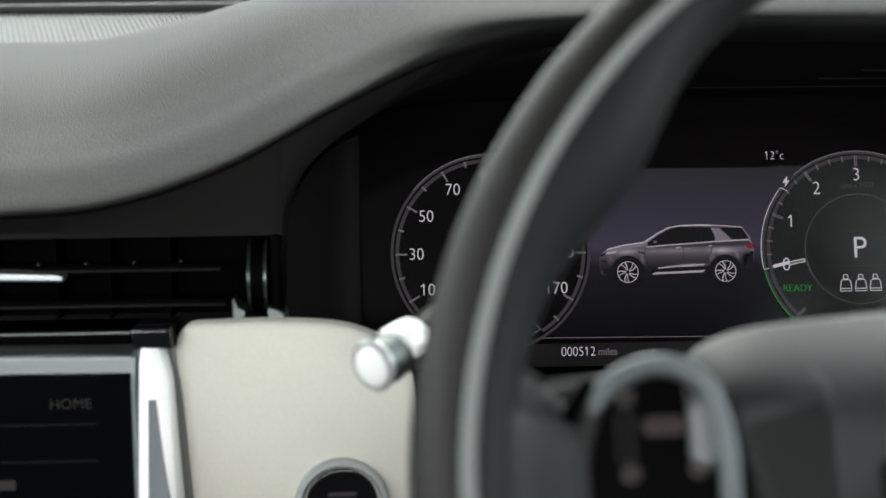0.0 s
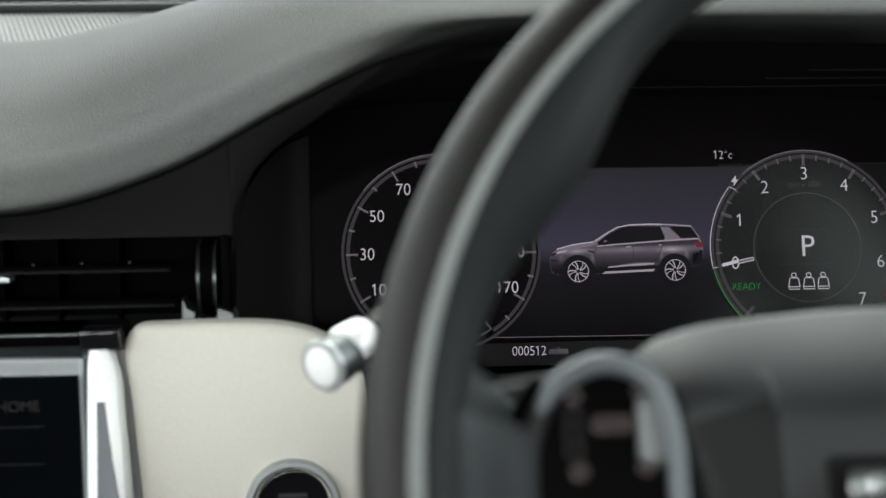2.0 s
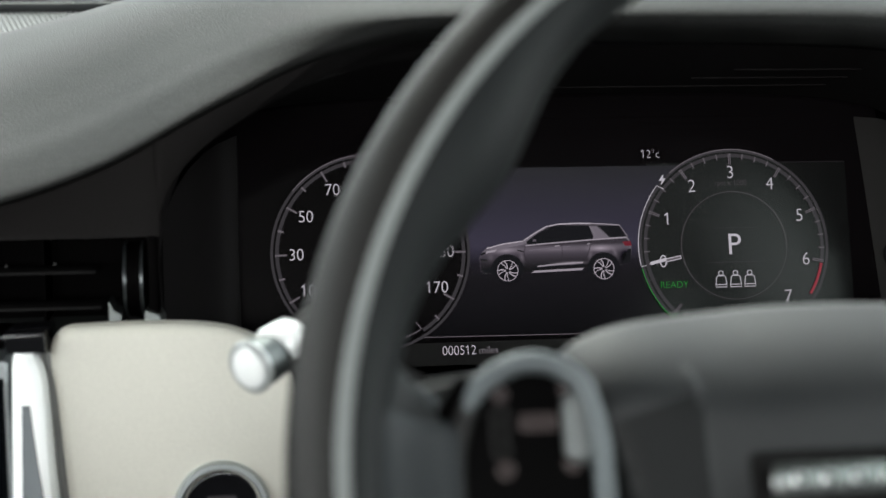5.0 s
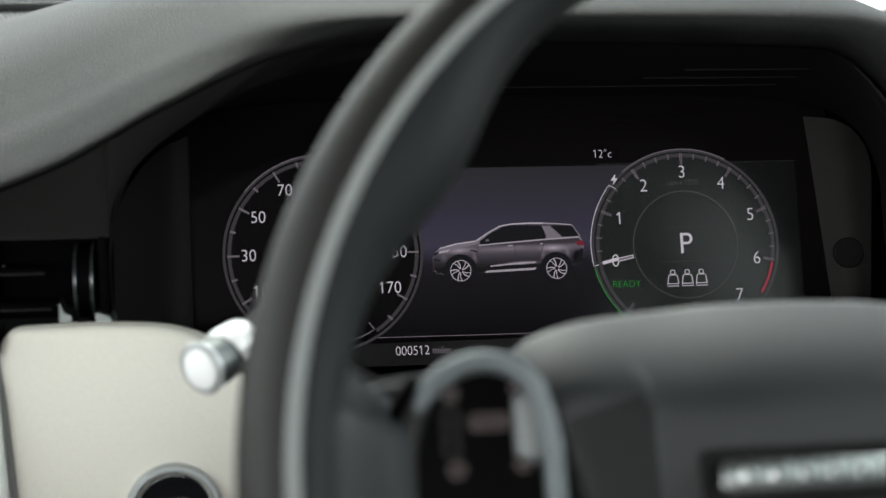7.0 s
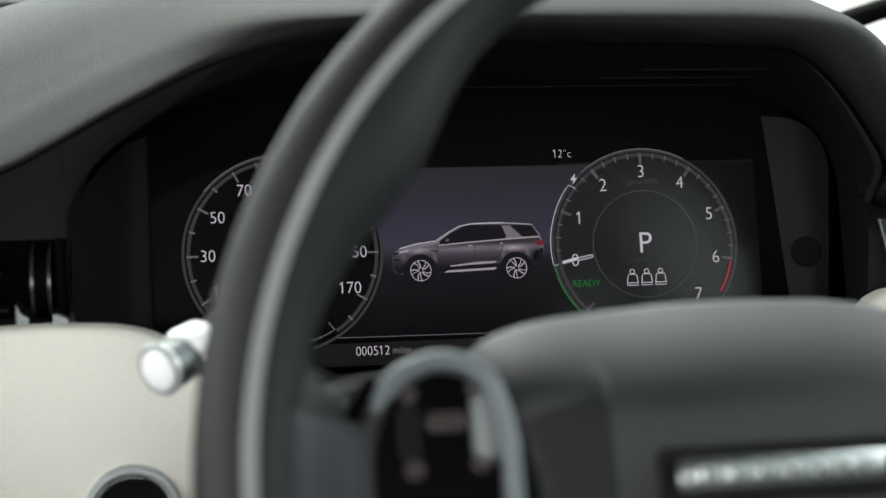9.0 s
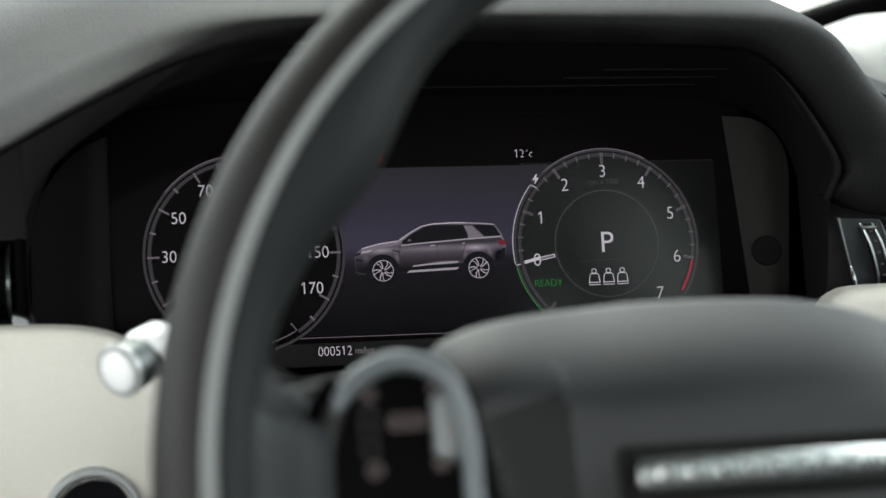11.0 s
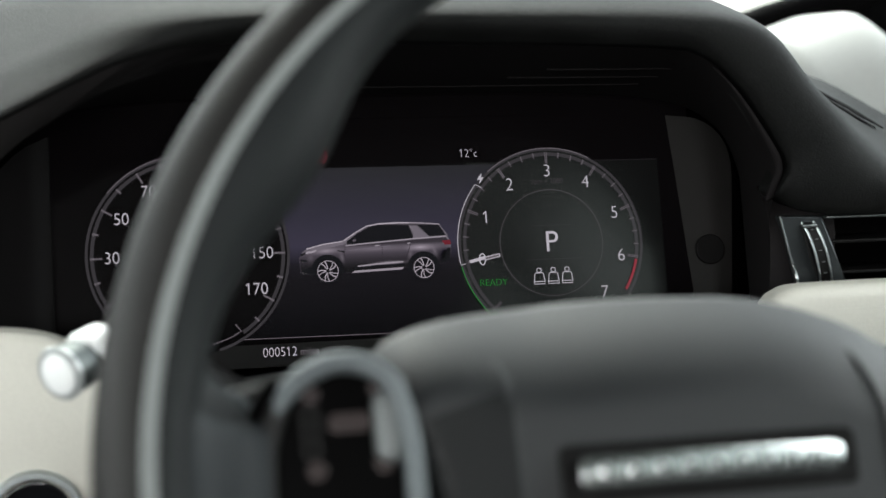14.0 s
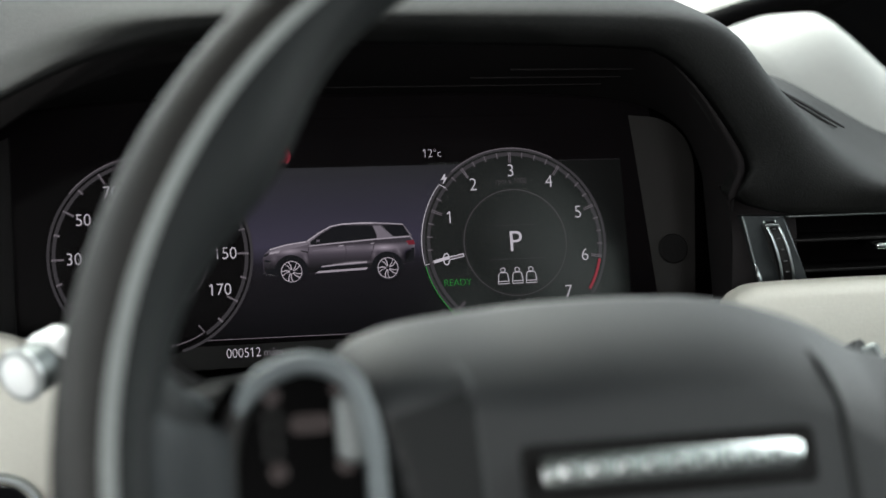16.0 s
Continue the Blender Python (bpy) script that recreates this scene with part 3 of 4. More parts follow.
R = 0.0466
G = -0.0014       # gauge faces stand just before the field
for gx, gz, name in ((0.0, 0.0, "speedometer"), (0.1826, -0.001, "rev_counter")):
    disc = part(name, slab(arc(gx, gz, 0.0484, 0, 354, 60), G, 0.0), HAZE_DISPLAY if name == "rev_counter" else DISPLAY, cluster, "round dark dial with white figures", True)
    lo, hi = (-58, 233) if name == "speedometer" else (-12, 226)
    part("ring", ribbon(arc(gx, gz, R - 0.001, lo, hi, 70), 0.0018, G - 0.0003), DIM, disc, "", True)
    part("rim_line", ribbon(arc(gx, gz, 0.0487, 62 if name == "rev_counter" else 40, 140 if name == "speedometer" else 130, 40), 0.0005, G - 0.0003), GREY, disc, "", True)
    part("rim_line", ribbon(arc(gx, gz, 0.0482, -75, 250, 80), 0.0014, G - 0.0002), DIM, disc, "", True)
    part("inner_ring", ribbon(arc(gx, gz, 0.0272, -75 if name == "speedometer" else 65, 30 if name == "speedometer" else 425, 70), 0.0004, G - 0.0003), INNER, disc, "", True)

    def tick(angle, length, width, mat_, out=R):
        c, s = math.cos(radians(angle)), math.sin(radians(angle))
        part("tick", ribbon([(gx + out * c, gz + out * s), (gx + (out - length) * c, gz + (out - length) * s)], width, G - 0.0006), mat_, disc, "", True)

    if name == "speedometer":
        for i in range(-1, 20):
            a = 225.6 - 15.1 * i
            if a > -48 and a < 222:
                tick(a, 0.0058 if i % 2 else 0.0030, 0.0009, GREY)
        for text, x, z in (("10", -31.1, -17.9), ("30", -36.3, -0.4), ("50", -31.2, 18.2), ("70", -17.9, 31.2), ("90", -1, 37.5), ("110", 17, 31), ("130", 31, 18), ("150", 35.2, -0.6), ("170", 31.7, -18.1)):
            part("figure", words(text, x / 1000, z / 1000, 0.0083, G - 0.0006, bold=-0.00008, squeeze=0.92), WHITE, disc, "", True)
        part("corner_mark", ribbon(arc(gx, gz, 0.0446, -86, -58.5, 16) + [(0.0206, -0.0345)], 0.0005, G - 0.0006), GREY, disc, "", True)
        part("corner_mark", slab(mm((2.2, -35.6), (2.2, -38.2), (4.6, -36.9)), G - 0.0006, G), GREY, disc, "", True)
    else:
        big = {0: 191.2, 1: 157.5, 2: 123.8, 3: 90.0, 4: 56.2, 5: 22.4, 6: -11.4, 8: 225.2}
        for k, a in big.items():
            if k:
                for off in (-0.55, 0.55):
                    tick(a + off, 0.0058, 0.0004, GREY)
            if k < 6:
                for j in (1, 2, 3):
                    tick(a - 8.44 * j, 0.0030, 0.0005, GREY)
        for k, (x, z) in enumerate(((145.6, -8.5), (148.9, 12.8), (162.3, 29.1), (182.6, 35.7), (202.8, 29.5), (217.2, 13.1), (219.2, -9.1), (208.8, -27.6))):
            part("figure", words(str(k), x / 1000, z / 1000, 0.0092, G - 0.0006, bold=-0.00013, squeeze=0.94), WHITE, disc, "", True)
        part("red_band", ribbon(arc(gx, gz, R - 0.001, -13, -34, 16), 0.0013, G - 0.0006), RED, disc, "", True)
        part("white_arc", ribbon([(gx + 0.0455 * math.cos(radians(140)), gz + 0.0455 * math.sin(radians(140)))] + arc(gx, gz, 0.0492, 141, 191.3, 40) + [(gx + 0.0466 * math.cos(radians(191.2)), gz + 0.0466 * math.sin(radians(191.2)))], 0.00034, G - 0.0006), WHITE, disc, "", True)
        part("green_arc", ribbon(arc(gx, gz, 0.0490, 192.3, 226, 40) + [(gx + 0.046 * math.cos(radians(226.5)), gz + 0.046 * math.sin(radians(226.5)))], 0.00034, G - 0.0006), GREEN, disc, "", True)
        needle = slab(mm((138.4, -9.9), (138.2, -8.9), (154.2, -5.6), (154.6, -7.1)), G - 0.0010, G)
        part("needle", needle, GREY, disc, "", True)
        part("needle_edge", ribbon(mm((147, -7.3), (138.8, -9.3)), 0.0016, G - 0.0013), WHITE, disc, "", True)
        part("needle_edge", ribbon(mm((154.3, -5.7), (147, -7.1)), 0.0004, G - 0.0013), WHITE, disc, "", True)
        part("needle_edge", ribbon(mm((154.6, -7.1), (147, -8.6)), 0.0004, G - 0.0013), WHITE, disc, "", True)
        part("needle_edge", ribbon(mm((154.3, -5.5), (154.7, -7.2)), 0.0004, G - 0.0013), WHITE, disc, "", True)
        part("gear_letter", words("P", 0.1824, -0.0010, 0.0152, G - 0.0006, squeeze=0.98), WHITE, disc, "", True)
        part("ready_text", words("READY", 0.1506, -0.0202, 0.0050, G - 0.0006, bold=-0.00012, squeeze=0.94), GREEN, disc, "", True)
        part("scale_text", words("rpm x 1000", 0.1824, 0.0305, 0.0042, G - 0.0006, squeeze=0.85), INNER, disc, "", True)
        part("faint_line", ribbon(mm((172, 7.8), (194, 7.8)), 0.0003, G - 0.0006), DIM, disc, "", True)
        part("faint_line", ribbon(mm((168, -9.5), (198, -9.5)), 0.0003, G - 0.0006), DIM, disc, "", True)
        for sx in (174.7, 182.2, 189.5):
            x, z = sx / 1000, -0.0182
            seat = part("seat_symbol", ribbon(rounded(x - 0.0011, x + 0.0011, z + 0.0022, z + 0.0043, 0.0007, 4) + [(x + 0.0011, z + 0.0036)], 0.0004, G - 0.0006), WHITE, disc, "", True)
            part("seat_back", ribbon([(x - 0.0028, z - 0.0025), (x - 0.0023, z + 0.0012), (x - 0.0017, z + 0.0019), (x + 0.0017, z + 0.0019), (x + 0.0023, z + 0.0012), (x + 0.0028, z - 0.0025)], 0.0004, G - 0.0006), WHITE, seat, "", True)
            part("seat_base", ribbon([(x - 0.0028, z - 0.0025), (x + 0.0028, z - 0.0025), (x + 0.0028, z - 0.0037), (x - 0.0028, z - 0.0037), (x - 0.0028, z - 0.0025)], 0.0004, G - 0.0006), WHITE, seat, "", True)
        part("corner_mark", slab(mm((155.2, -34.3), (157.2, -35.2), (155.0, -36.4)), G - 0.0006, G), GREY, disc, "", True)
        part("corner_mark", ribbon(mm((183.5, -36.2), (190.0, -36.2)), 0.0016, G - 0.0006), DIM, disc, "", True)
part("temperature_text", words("12\u00b0c", 0.1422, 0.0461, 0.0060, -0.0008, bold=-0.00013, squeeze=0.9), WHITE, cluster, "", True)
part("mileage_text", words("000512", 0.0331, -0.0492, 0.0066, -0.0010, align="LEFT", bold=-0.0001, squeeze=0.86), WHITE, cluster, "", True)
part("miles_text", words("miles", 0.0512, -0.0494, 0.0053, -0.0010, align="LEFT", squeeze=0.88), MILES, cluster, "", True)
part("bolt_symbol", slab(mm((147.9, 35.4), (145.9, 32.6), (147.2, 32.6), (146.6, 30.2), (148.9, 33.4), (147.6, 33.4)), -0.0026, 0.0), WHITE, cluster, "", True)
part("warning_symbol", ribbon(arc(0.0650, 0.0470, 0.0046, -55, 55, 14), 0.0009, -0.0010), RED, cluster, "", True)
part("warning_symbol", ribbon(arc(0.0650, 0.0470, 0.0030, 0, 360, 24), 0.0007, -0.0010), RED, cluster, "", True)
part("base_line", ribbon(mm((24, -42.1), (160, -43.3)), 0.00036, -0.0010), GREY, cluster, "", True)
part("top_line", ribbon(mm((190, 41), (243, 40.7)), 0.0003, -0.0004), LINE, cluster, "", True)

# the car picture on the display
Y = -0.0006
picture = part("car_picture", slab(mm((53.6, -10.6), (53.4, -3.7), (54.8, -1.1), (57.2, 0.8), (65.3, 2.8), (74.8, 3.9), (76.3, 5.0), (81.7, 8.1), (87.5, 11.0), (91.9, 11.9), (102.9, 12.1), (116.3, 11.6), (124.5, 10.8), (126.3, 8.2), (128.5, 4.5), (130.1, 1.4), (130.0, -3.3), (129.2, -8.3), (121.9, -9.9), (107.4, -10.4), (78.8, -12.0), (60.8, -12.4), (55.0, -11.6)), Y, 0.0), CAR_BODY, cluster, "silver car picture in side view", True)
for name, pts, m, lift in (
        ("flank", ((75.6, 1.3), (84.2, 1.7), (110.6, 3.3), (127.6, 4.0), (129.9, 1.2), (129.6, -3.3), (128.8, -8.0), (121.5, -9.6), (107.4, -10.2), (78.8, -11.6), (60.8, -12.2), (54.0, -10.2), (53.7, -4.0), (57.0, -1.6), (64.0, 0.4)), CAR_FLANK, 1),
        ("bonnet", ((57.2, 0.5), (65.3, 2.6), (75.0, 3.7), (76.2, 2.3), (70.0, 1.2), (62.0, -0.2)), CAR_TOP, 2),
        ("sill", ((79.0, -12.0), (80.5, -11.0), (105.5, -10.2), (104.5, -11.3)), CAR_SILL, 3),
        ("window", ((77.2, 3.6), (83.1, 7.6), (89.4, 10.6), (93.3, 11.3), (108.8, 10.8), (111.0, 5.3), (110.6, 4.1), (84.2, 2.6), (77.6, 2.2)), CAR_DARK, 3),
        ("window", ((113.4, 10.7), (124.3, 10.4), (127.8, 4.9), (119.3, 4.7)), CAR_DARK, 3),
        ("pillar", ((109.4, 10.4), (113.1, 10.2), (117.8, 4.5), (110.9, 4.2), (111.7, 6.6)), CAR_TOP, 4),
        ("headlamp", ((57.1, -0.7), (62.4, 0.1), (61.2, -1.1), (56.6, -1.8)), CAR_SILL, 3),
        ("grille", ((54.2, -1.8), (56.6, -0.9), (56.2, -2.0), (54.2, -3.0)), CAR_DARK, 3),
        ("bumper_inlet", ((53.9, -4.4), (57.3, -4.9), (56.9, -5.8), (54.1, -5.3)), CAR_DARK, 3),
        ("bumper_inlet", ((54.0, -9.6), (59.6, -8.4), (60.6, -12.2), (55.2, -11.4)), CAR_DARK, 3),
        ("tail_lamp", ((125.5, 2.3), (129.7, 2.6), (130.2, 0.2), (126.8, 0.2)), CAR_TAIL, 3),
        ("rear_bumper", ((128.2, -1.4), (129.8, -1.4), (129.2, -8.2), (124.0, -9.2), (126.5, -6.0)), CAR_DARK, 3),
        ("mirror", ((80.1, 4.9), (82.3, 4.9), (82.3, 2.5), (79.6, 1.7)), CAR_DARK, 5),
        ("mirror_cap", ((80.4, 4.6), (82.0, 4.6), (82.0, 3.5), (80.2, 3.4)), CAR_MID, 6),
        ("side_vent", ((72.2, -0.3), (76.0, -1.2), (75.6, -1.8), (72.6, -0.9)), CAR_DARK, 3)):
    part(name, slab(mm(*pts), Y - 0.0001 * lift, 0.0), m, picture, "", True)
for pts, w, m in ((((57.0, 0.6), (65.3, 2.6), (75.3, 3.8)), 0.0005, CAR_LIGHT), (((75.8, 4.0), (81.7, 7.8), (87.5, 10.8), (93.3, 11.8)), 0.0005, CAR_LIGHT), (((93.3, 11.8), (102.9, 12.0), (109.5, 11.8)), 0.0006, CAR_LIGHT), (((109.5, 11.8), (116.3, 11.4), (124.5, 10.6)), 0.0005, CAR_SILL),
                  (((76.6, 1.5), (84.2, 2.1), (110.6, 3.7), (127.5, 4.4)), 0.0005, CAR_SILL), (((124.6, 10.4), (128.4, 4.8)), 0.0003, CAR_TOP),
                  (((82.0, -9.0), (90.0, -8.3), (98.0, -7.8), (105.0, -7.6)), 0.0007, CAR_SILL), (((80.0, -9.8), (90.0, -9.3), (105.5, -8.9)), 0.0010, CAR_DARK), (((78.0, -0.9), (88.8, 0.0), (99.0, 0.6)), 0.0004, CAR_FLARE), (((91.3, 0.9), (93.7, 1.1)), 0.0005, CAR_SILL), (((107.6, 1.5), (109.5, 1.7)), 0.0005, CAR_SILL)):
    part("highlight", ribbon(mm(*pts), w, Y - 0.0009), m, picture, "", True)
for pts, w in (((94.9, 2.4), (94.6, -7.0)), 0.00022), (((76.4, 1.2), (75.6, -2.5), (76.5, -7.3)), 0.0003), (((109.8, 3.5), (108.7, -0.8), (106.0, -7.3)), 0.0003):
    part("door_gap", ribbon(mm(*pts), w, Y - 0.0010), CAR_SHADE, picture, "", True)
for wx, wz in ((67.1, -10.7), (115.4, -11.0)):
    x, z = wx / 1000, wz / 1000
    part("wheel_arch", slab(arc(x, z, 0.0082, -12, 192, 32), Y - 0.0007, Y - 0.0006), CAR_DARK, picture, "", True)
    part("tyre", slab(arc(x, z, 0.0064, 0, 350, 32), Y - 0.0008, Y - 0.0007), CAR_DARK, picture, "", True)
    w = part("wheel", ribbon(arc(x, z, 0.0051, 0, 360, 28), 0.00035, Y - 0.0011), CAR_RIM, picture, "", True)
    for k in range(10):
        a = radians(36 * k + (8 if k % 2 else 20))
        part("spoke", ribbon([(x + 0.0009 * math.cos(a), z + 0.0009 * math.sin(a)), (x + 0.0032 * math.cos(a + 0.10), z + 0.0032 * math.sin(a + 0.10)), (x + 0.0050 * math.cos(a + 0.26), z + 0.0050 * math.sin(a + 0.26))], 0.00038 if k % 2 else 0.00052, Y - 0.0011), CAR_RIM, w, "", True)

# ---- centre vent ----
centre_vent = thing("air_vent", pose(-0.2, -0.07, 0.976), "black centre air vent with thin slats and a chrome tab", "air vent", "dash air vents")
# housing and vanes share the near black that stands for the shade in here
part("housing", slab([(-0.50, 0.978), (-0.097, 0.978), (-0.097, 1.0190), (-0.50, 1.0190)], -0.030, -0.01), SHADE_BLACK, centre_vent)
part("side_frame", box(-0.1005, -0.0965, -0.088, -0.03, 0.977, 1.0200, 0.001), SHADE_BLACK, centre_vent)
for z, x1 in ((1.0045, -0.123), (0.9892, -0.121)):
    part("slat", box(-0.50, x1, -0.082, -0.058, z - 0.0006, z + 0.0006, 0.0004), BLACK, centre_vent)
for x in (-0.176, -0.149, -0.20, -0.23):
    part("vane", box(x - 0.0006, x + 0.0006, -0.052, -0.030, 0.979, 1.018), SHADE_BLACK, centre_vent)
part("tab", slab([(-0.240, 1.0022), (-0.1895, 1.0010), (-0.1890, 1.0035), (-0.1920, 1.0046), (-0.215, 1.0056), (-0.240, 1.0056)], -0.089, -0.078, 0.0009), RING, centre_vent, "chrome slider tab")
part("thumbwheel", tube([(-0.1105, -0.072, 1.000), (-0.1035, -0.072, 1.000)], 0.0160, 40), SHADE_BLACK, centre_vent, "ribbed black thumbwheel")
for x in (-0.1105, -0.1035):
    part("wheel_rim", tube([(x - 0.0006, -0.072, 1.000), (x + 0.0006, -0.072, 1.000)], 0.0164, 40), GUN, centre_vent, "gunmetal rim")
part("bezel_foot", slab([(-0.1180, 0.9790), (-0.1120, 0.9790), (-0.1122, 0.9870), (-0.1150, 0.9885), (-0.1176, 0.9925)], -0.088, -0.07, 0.0006), SATIN, centre_vent)
part("bezel_foot", slab([(-0.1026, 0.9790), (-0.0950, 0.9790), (-0.0948, 0.9840), (-0.0962, 0.9868), (-0.0990, 0.9882), (-0.1022, 0.9886)], -0.0915, -0.07, 0.0006), SATIN, centre_vent)
for x, z in ((-0.2012, 1.0077), (-0.1809, 1.0077), (-0.1604, 1.0078), (-0.1402, 1.0081)):
    part("pivot", tube([(x, -0.0800, z), (x, -0.0770, z)], 0.0005, 8), SLOT_LIP, centre_vent, "tiny grey pivot")
part("lower_trim", box(-0.50, -0.1615, -0.090, -0.05, 0.9735, 0.9790, 0.0008), SHADE_BLACK, centre_vent, "black trim strip")
part("trim_line", box(-0.50, -0.1615, -0.0905, -0.086, 0.9786, 0.9793), SATIN, centre_vent, "thin satin line")

# ---- centre screen ----
touchscreen = thing("touchscreen", pose(-0.28, -0.10, 0.80), "dark centre touchscreen in a satin silver frame", "touchscreen")
part("frame", slab([(-0.42, 0.80), (-0.1555, 0.80), (-0.1555, 0.9720), (-0.1575, 0.9740), (-0.42, 0.9755)], -0.1145, -0.06, 0.0015), FRAME, touchscreen, "satin silver frame")
part("panel", slab([(-0.415, 0.806), (-0.1574, 0.806), (-0.1574, 0.9665), (-0.415, 0.9685)], -0.1165, -0.11, 0.0005), TOUCH_GLASS, touchscreen, "black glass panel")
part("home_text", words("HOME", -0.1820, 0.9540, 0.0062, -0.1172), FAINT, touchscreen)
for z in (0.9455, 0.9300):
    part("menu_line", box(-0.30, -0.172, -0.1172, -0.1164, z - 0.0002, z + 0.0002), LINE, touchscreen)
part("text_bar", box(-0.2140, -0.2060, -0.1172, -0.1164, 0.9185, 0.9225), FAINT, touchscreen)

# ---- chrome blade beside the screen ----
blade = thing("trim_blade", pose(-0.147, -0.11, 0.80), "bright chrome trim blade beside the touchscreen", "trim")
part("cap", slab([(-0.1565, 0.9755), (-0.1405, 0.9755), (-0.1410, 0.9840), (-0.1575, 0.9835)], -0.112, -0.08, 0.0012), PIANO, blade, "gloss black cap")
rowsb = []
for s in np.linspace(0, 1, 24) ** 1.6:
    z = 0.976 - 0.17 * s
    y = -0.112 - 0.036 * s
    x0, x1 = -0.1545, -0.1420 + 0.0095 * math.sin(s * 1.2)
    x1 -= 0.0036 * max(0.0, 1 - s / 0.09) ** 2
    x0 += 0.0012 * max(0.0, 1 - s / 0.04) ** 2
    rowsb.append([(x0, -0.08, z), (x0, y + 0.001, z), (x0 + 0.0010, y - 0.0008, z), (x0 + 0.0035, y - 0.0015, z), ((x0 + x1) / 2, y - 0.0017, z), (x1 - 0.0040, y - 0.0015, z), (x1 - 0.0010, y - 0.0006, z), (x1, y + 0.002, z), (x1, -0.08, z)])
part("blade", skin(rowsb), BLADE, blade, "curved chrome face")
wedge = []
for s in np.linspace(0.12, 1, 14):
    z, y = 0.976 - 0.17 * s, -0.112 - 0.036 * s
    x0, x1 = -0.1545 + 0.0042, -0.1420 + 0.0095 * math.sin(s * 1.2) - 0.0012
    x1 = x0 + (x1 - x0) * min(1.0, 0.42 + 1.9 * (s - 0.12))
    wedge.append([(x0, y + 0.001, z), (x0 + 0.0002, y - 0.0022, z)] + [(x0 + (x1 - x0) * u, y - 0.0022 - 0.0016 * s * math.sin(math.pi * u / 2), z) for u in (0.2, 0.4, 0.6, 0.8, 0.94)] + [(x1, y + 0.001, z)])
part("inlay", skin(wedge), WEDGE, blade, "grey inlay wedge")

# ---- cream leather panels ----
def lean(bm, low, curve):
    """Curves the upper part of an upright panel back."""
    for z in np.linspace(low, 0.984, 10):
        bmesh.ops.bisect_plane(bm, geom=bm.verts[:] + bm.edges[:] + bm.faces[:], plane_co=(0, 0, z), plane_no=(0, 0, 1))
    for v in bm.verts:
        v.co.y += curve * max(0.0, v.co.z - low) ** 2
    return bm


left_panel = thing("leather_panel", pose(-0.09, -0.10, 0.80), "cream leather dash panel beside the steering column", "dash panel", "leather dash panels")
o = [(-0.1290, 0.80)] + [tuple(p) for p in spline([(-0.1332, 0.90), (-0.1372, 0.950), (-0.1398, 0.9690), (-0.1394, 0.9784), (-0.1348, 0.9834), (-0.123, 0.9843), (-0.100, 0.9846), (-0.075, 0.9832), (-0.058, 0.9785), (-0.046, 0.9690), (-0.0405, 0.957), (-0.0405, 0.93)], 50)] + [(-0.0405, 0.80)]
part("pad", lean(slab(o, -0.112, -0.098, 0.004, 6), 0.910, 1.3), CREAM, left_panel, "smooth cream leather")
part("edge_trim", tube(spline([(-0.1320, -0.103, 0.80), (-0.1360, -0.103, 0.90), (-0.1392, -0.102, 0.950), (-0.1408, -0.101, 0.974)], 24), 0.0026, 10), PAD_EDGE, left_panel, "grey edge trim")
right_panel = thing("leather_panel", pose(0.34, -0.10, 0.80), "cream leather dash panel below the side vent", "dash panel", "leather dash panels")
o = [(0.256, 0.80)] + [tuple(p) for p in spline([(0.256, 0.94), (0.2535, 0.973), (0.2560, 0.9800), (0.2615, 0.9836), (0.2700, 0.9858), (0.295, 0.9864), (0.35, 0.9862), (0.50, 0.984)], 40)] + [(0.50, 0.80)]
part("pad", lean(slab(o, -0.112, -0.098, 0.006, 6), 0.910, 1.3), CREAM, right_panel, "smooth cream leather")

part("backing", box(-0.128, -0.045, -0.099, -0.058, 0.80, 0.972, 0.002), BLACK, left_panel, "black backing")
part("backing", box(0.262, 0.50, -0.099, -0.058, 0.80, 0.974, 0.002), BLACK, right_panel, "black backing")

# ---- start button ----
start = thing("start_button", pose(-0.0715, -0.112, 0.9085), "round black engine start button in a satin ring", "button")
ring = bmesh.new()
prof = [(0.0200, -0.108), (0.0200, -0.1135), (0.0190, -0.1155), (0.0172, -0.1155), (0.0160, -0.1135), (0.0155, -0.108)]
part("ring", skin([[(-0.0715 + r * math.cos(a), y, 0.9080 + r * math.sin(a)) for r, y in prof] for a in np.linspace(0, 2 * math.pi, 48, endpoint=False)], close_u=True, bm=ring), RING, start, "satin silver ring")
part("cap", slab(arc(-0.0715, 0.9080, 0.0154, 0, 352, 44), -0.1125, -0.106, 0.001), PIANO, start, "gloss black cap")
part("text_bar", box(-0.0775, -0.0655, -0.1131, -0.1124, 0.9115, 0.9130), DIM, start)
part("text_bar", box(-0.0790, -0.0640, -0.1131, -0.1124, 0.9075, 0.9090), DIM, start)

# ---- column stalk with a bright end ----
stalk = thing("column_stalk", pose(-0.04, -0.20, 0.975), "steering column stalk with a polished end knob", "stalk", "column stalks")
ax = Vector((-0.64, -0.74, -0.20)).normalized()
tip = Vector((-0.0575, -0.206, 0.9845))
part("end_knob", tube([tip - ax * 0.012, tip - ax * 0.010, tip - ax * 0.0022, tip - ax * 0.002], [0.0082, 0.0088, 0.0091, 0.0080], 32), SATIN, stalk, "satin metal knob")
part("knob_lip", tube([tip - ax * 0.0024, tip - ax * 0.0008, tip, tip - ax * 0.0004], [0.0095, 0.0097, 0.0090, 0.0074], 32), KNOB_LIP, stalk, "bright rim")
part("knob_face", tube([tip - ax * 0.0010, tip + ax * 0.0002, tip + ax * 0.0008], [0.0074, 0.0072, 0.0058], 32), KNOB, stalk, "bright end face")
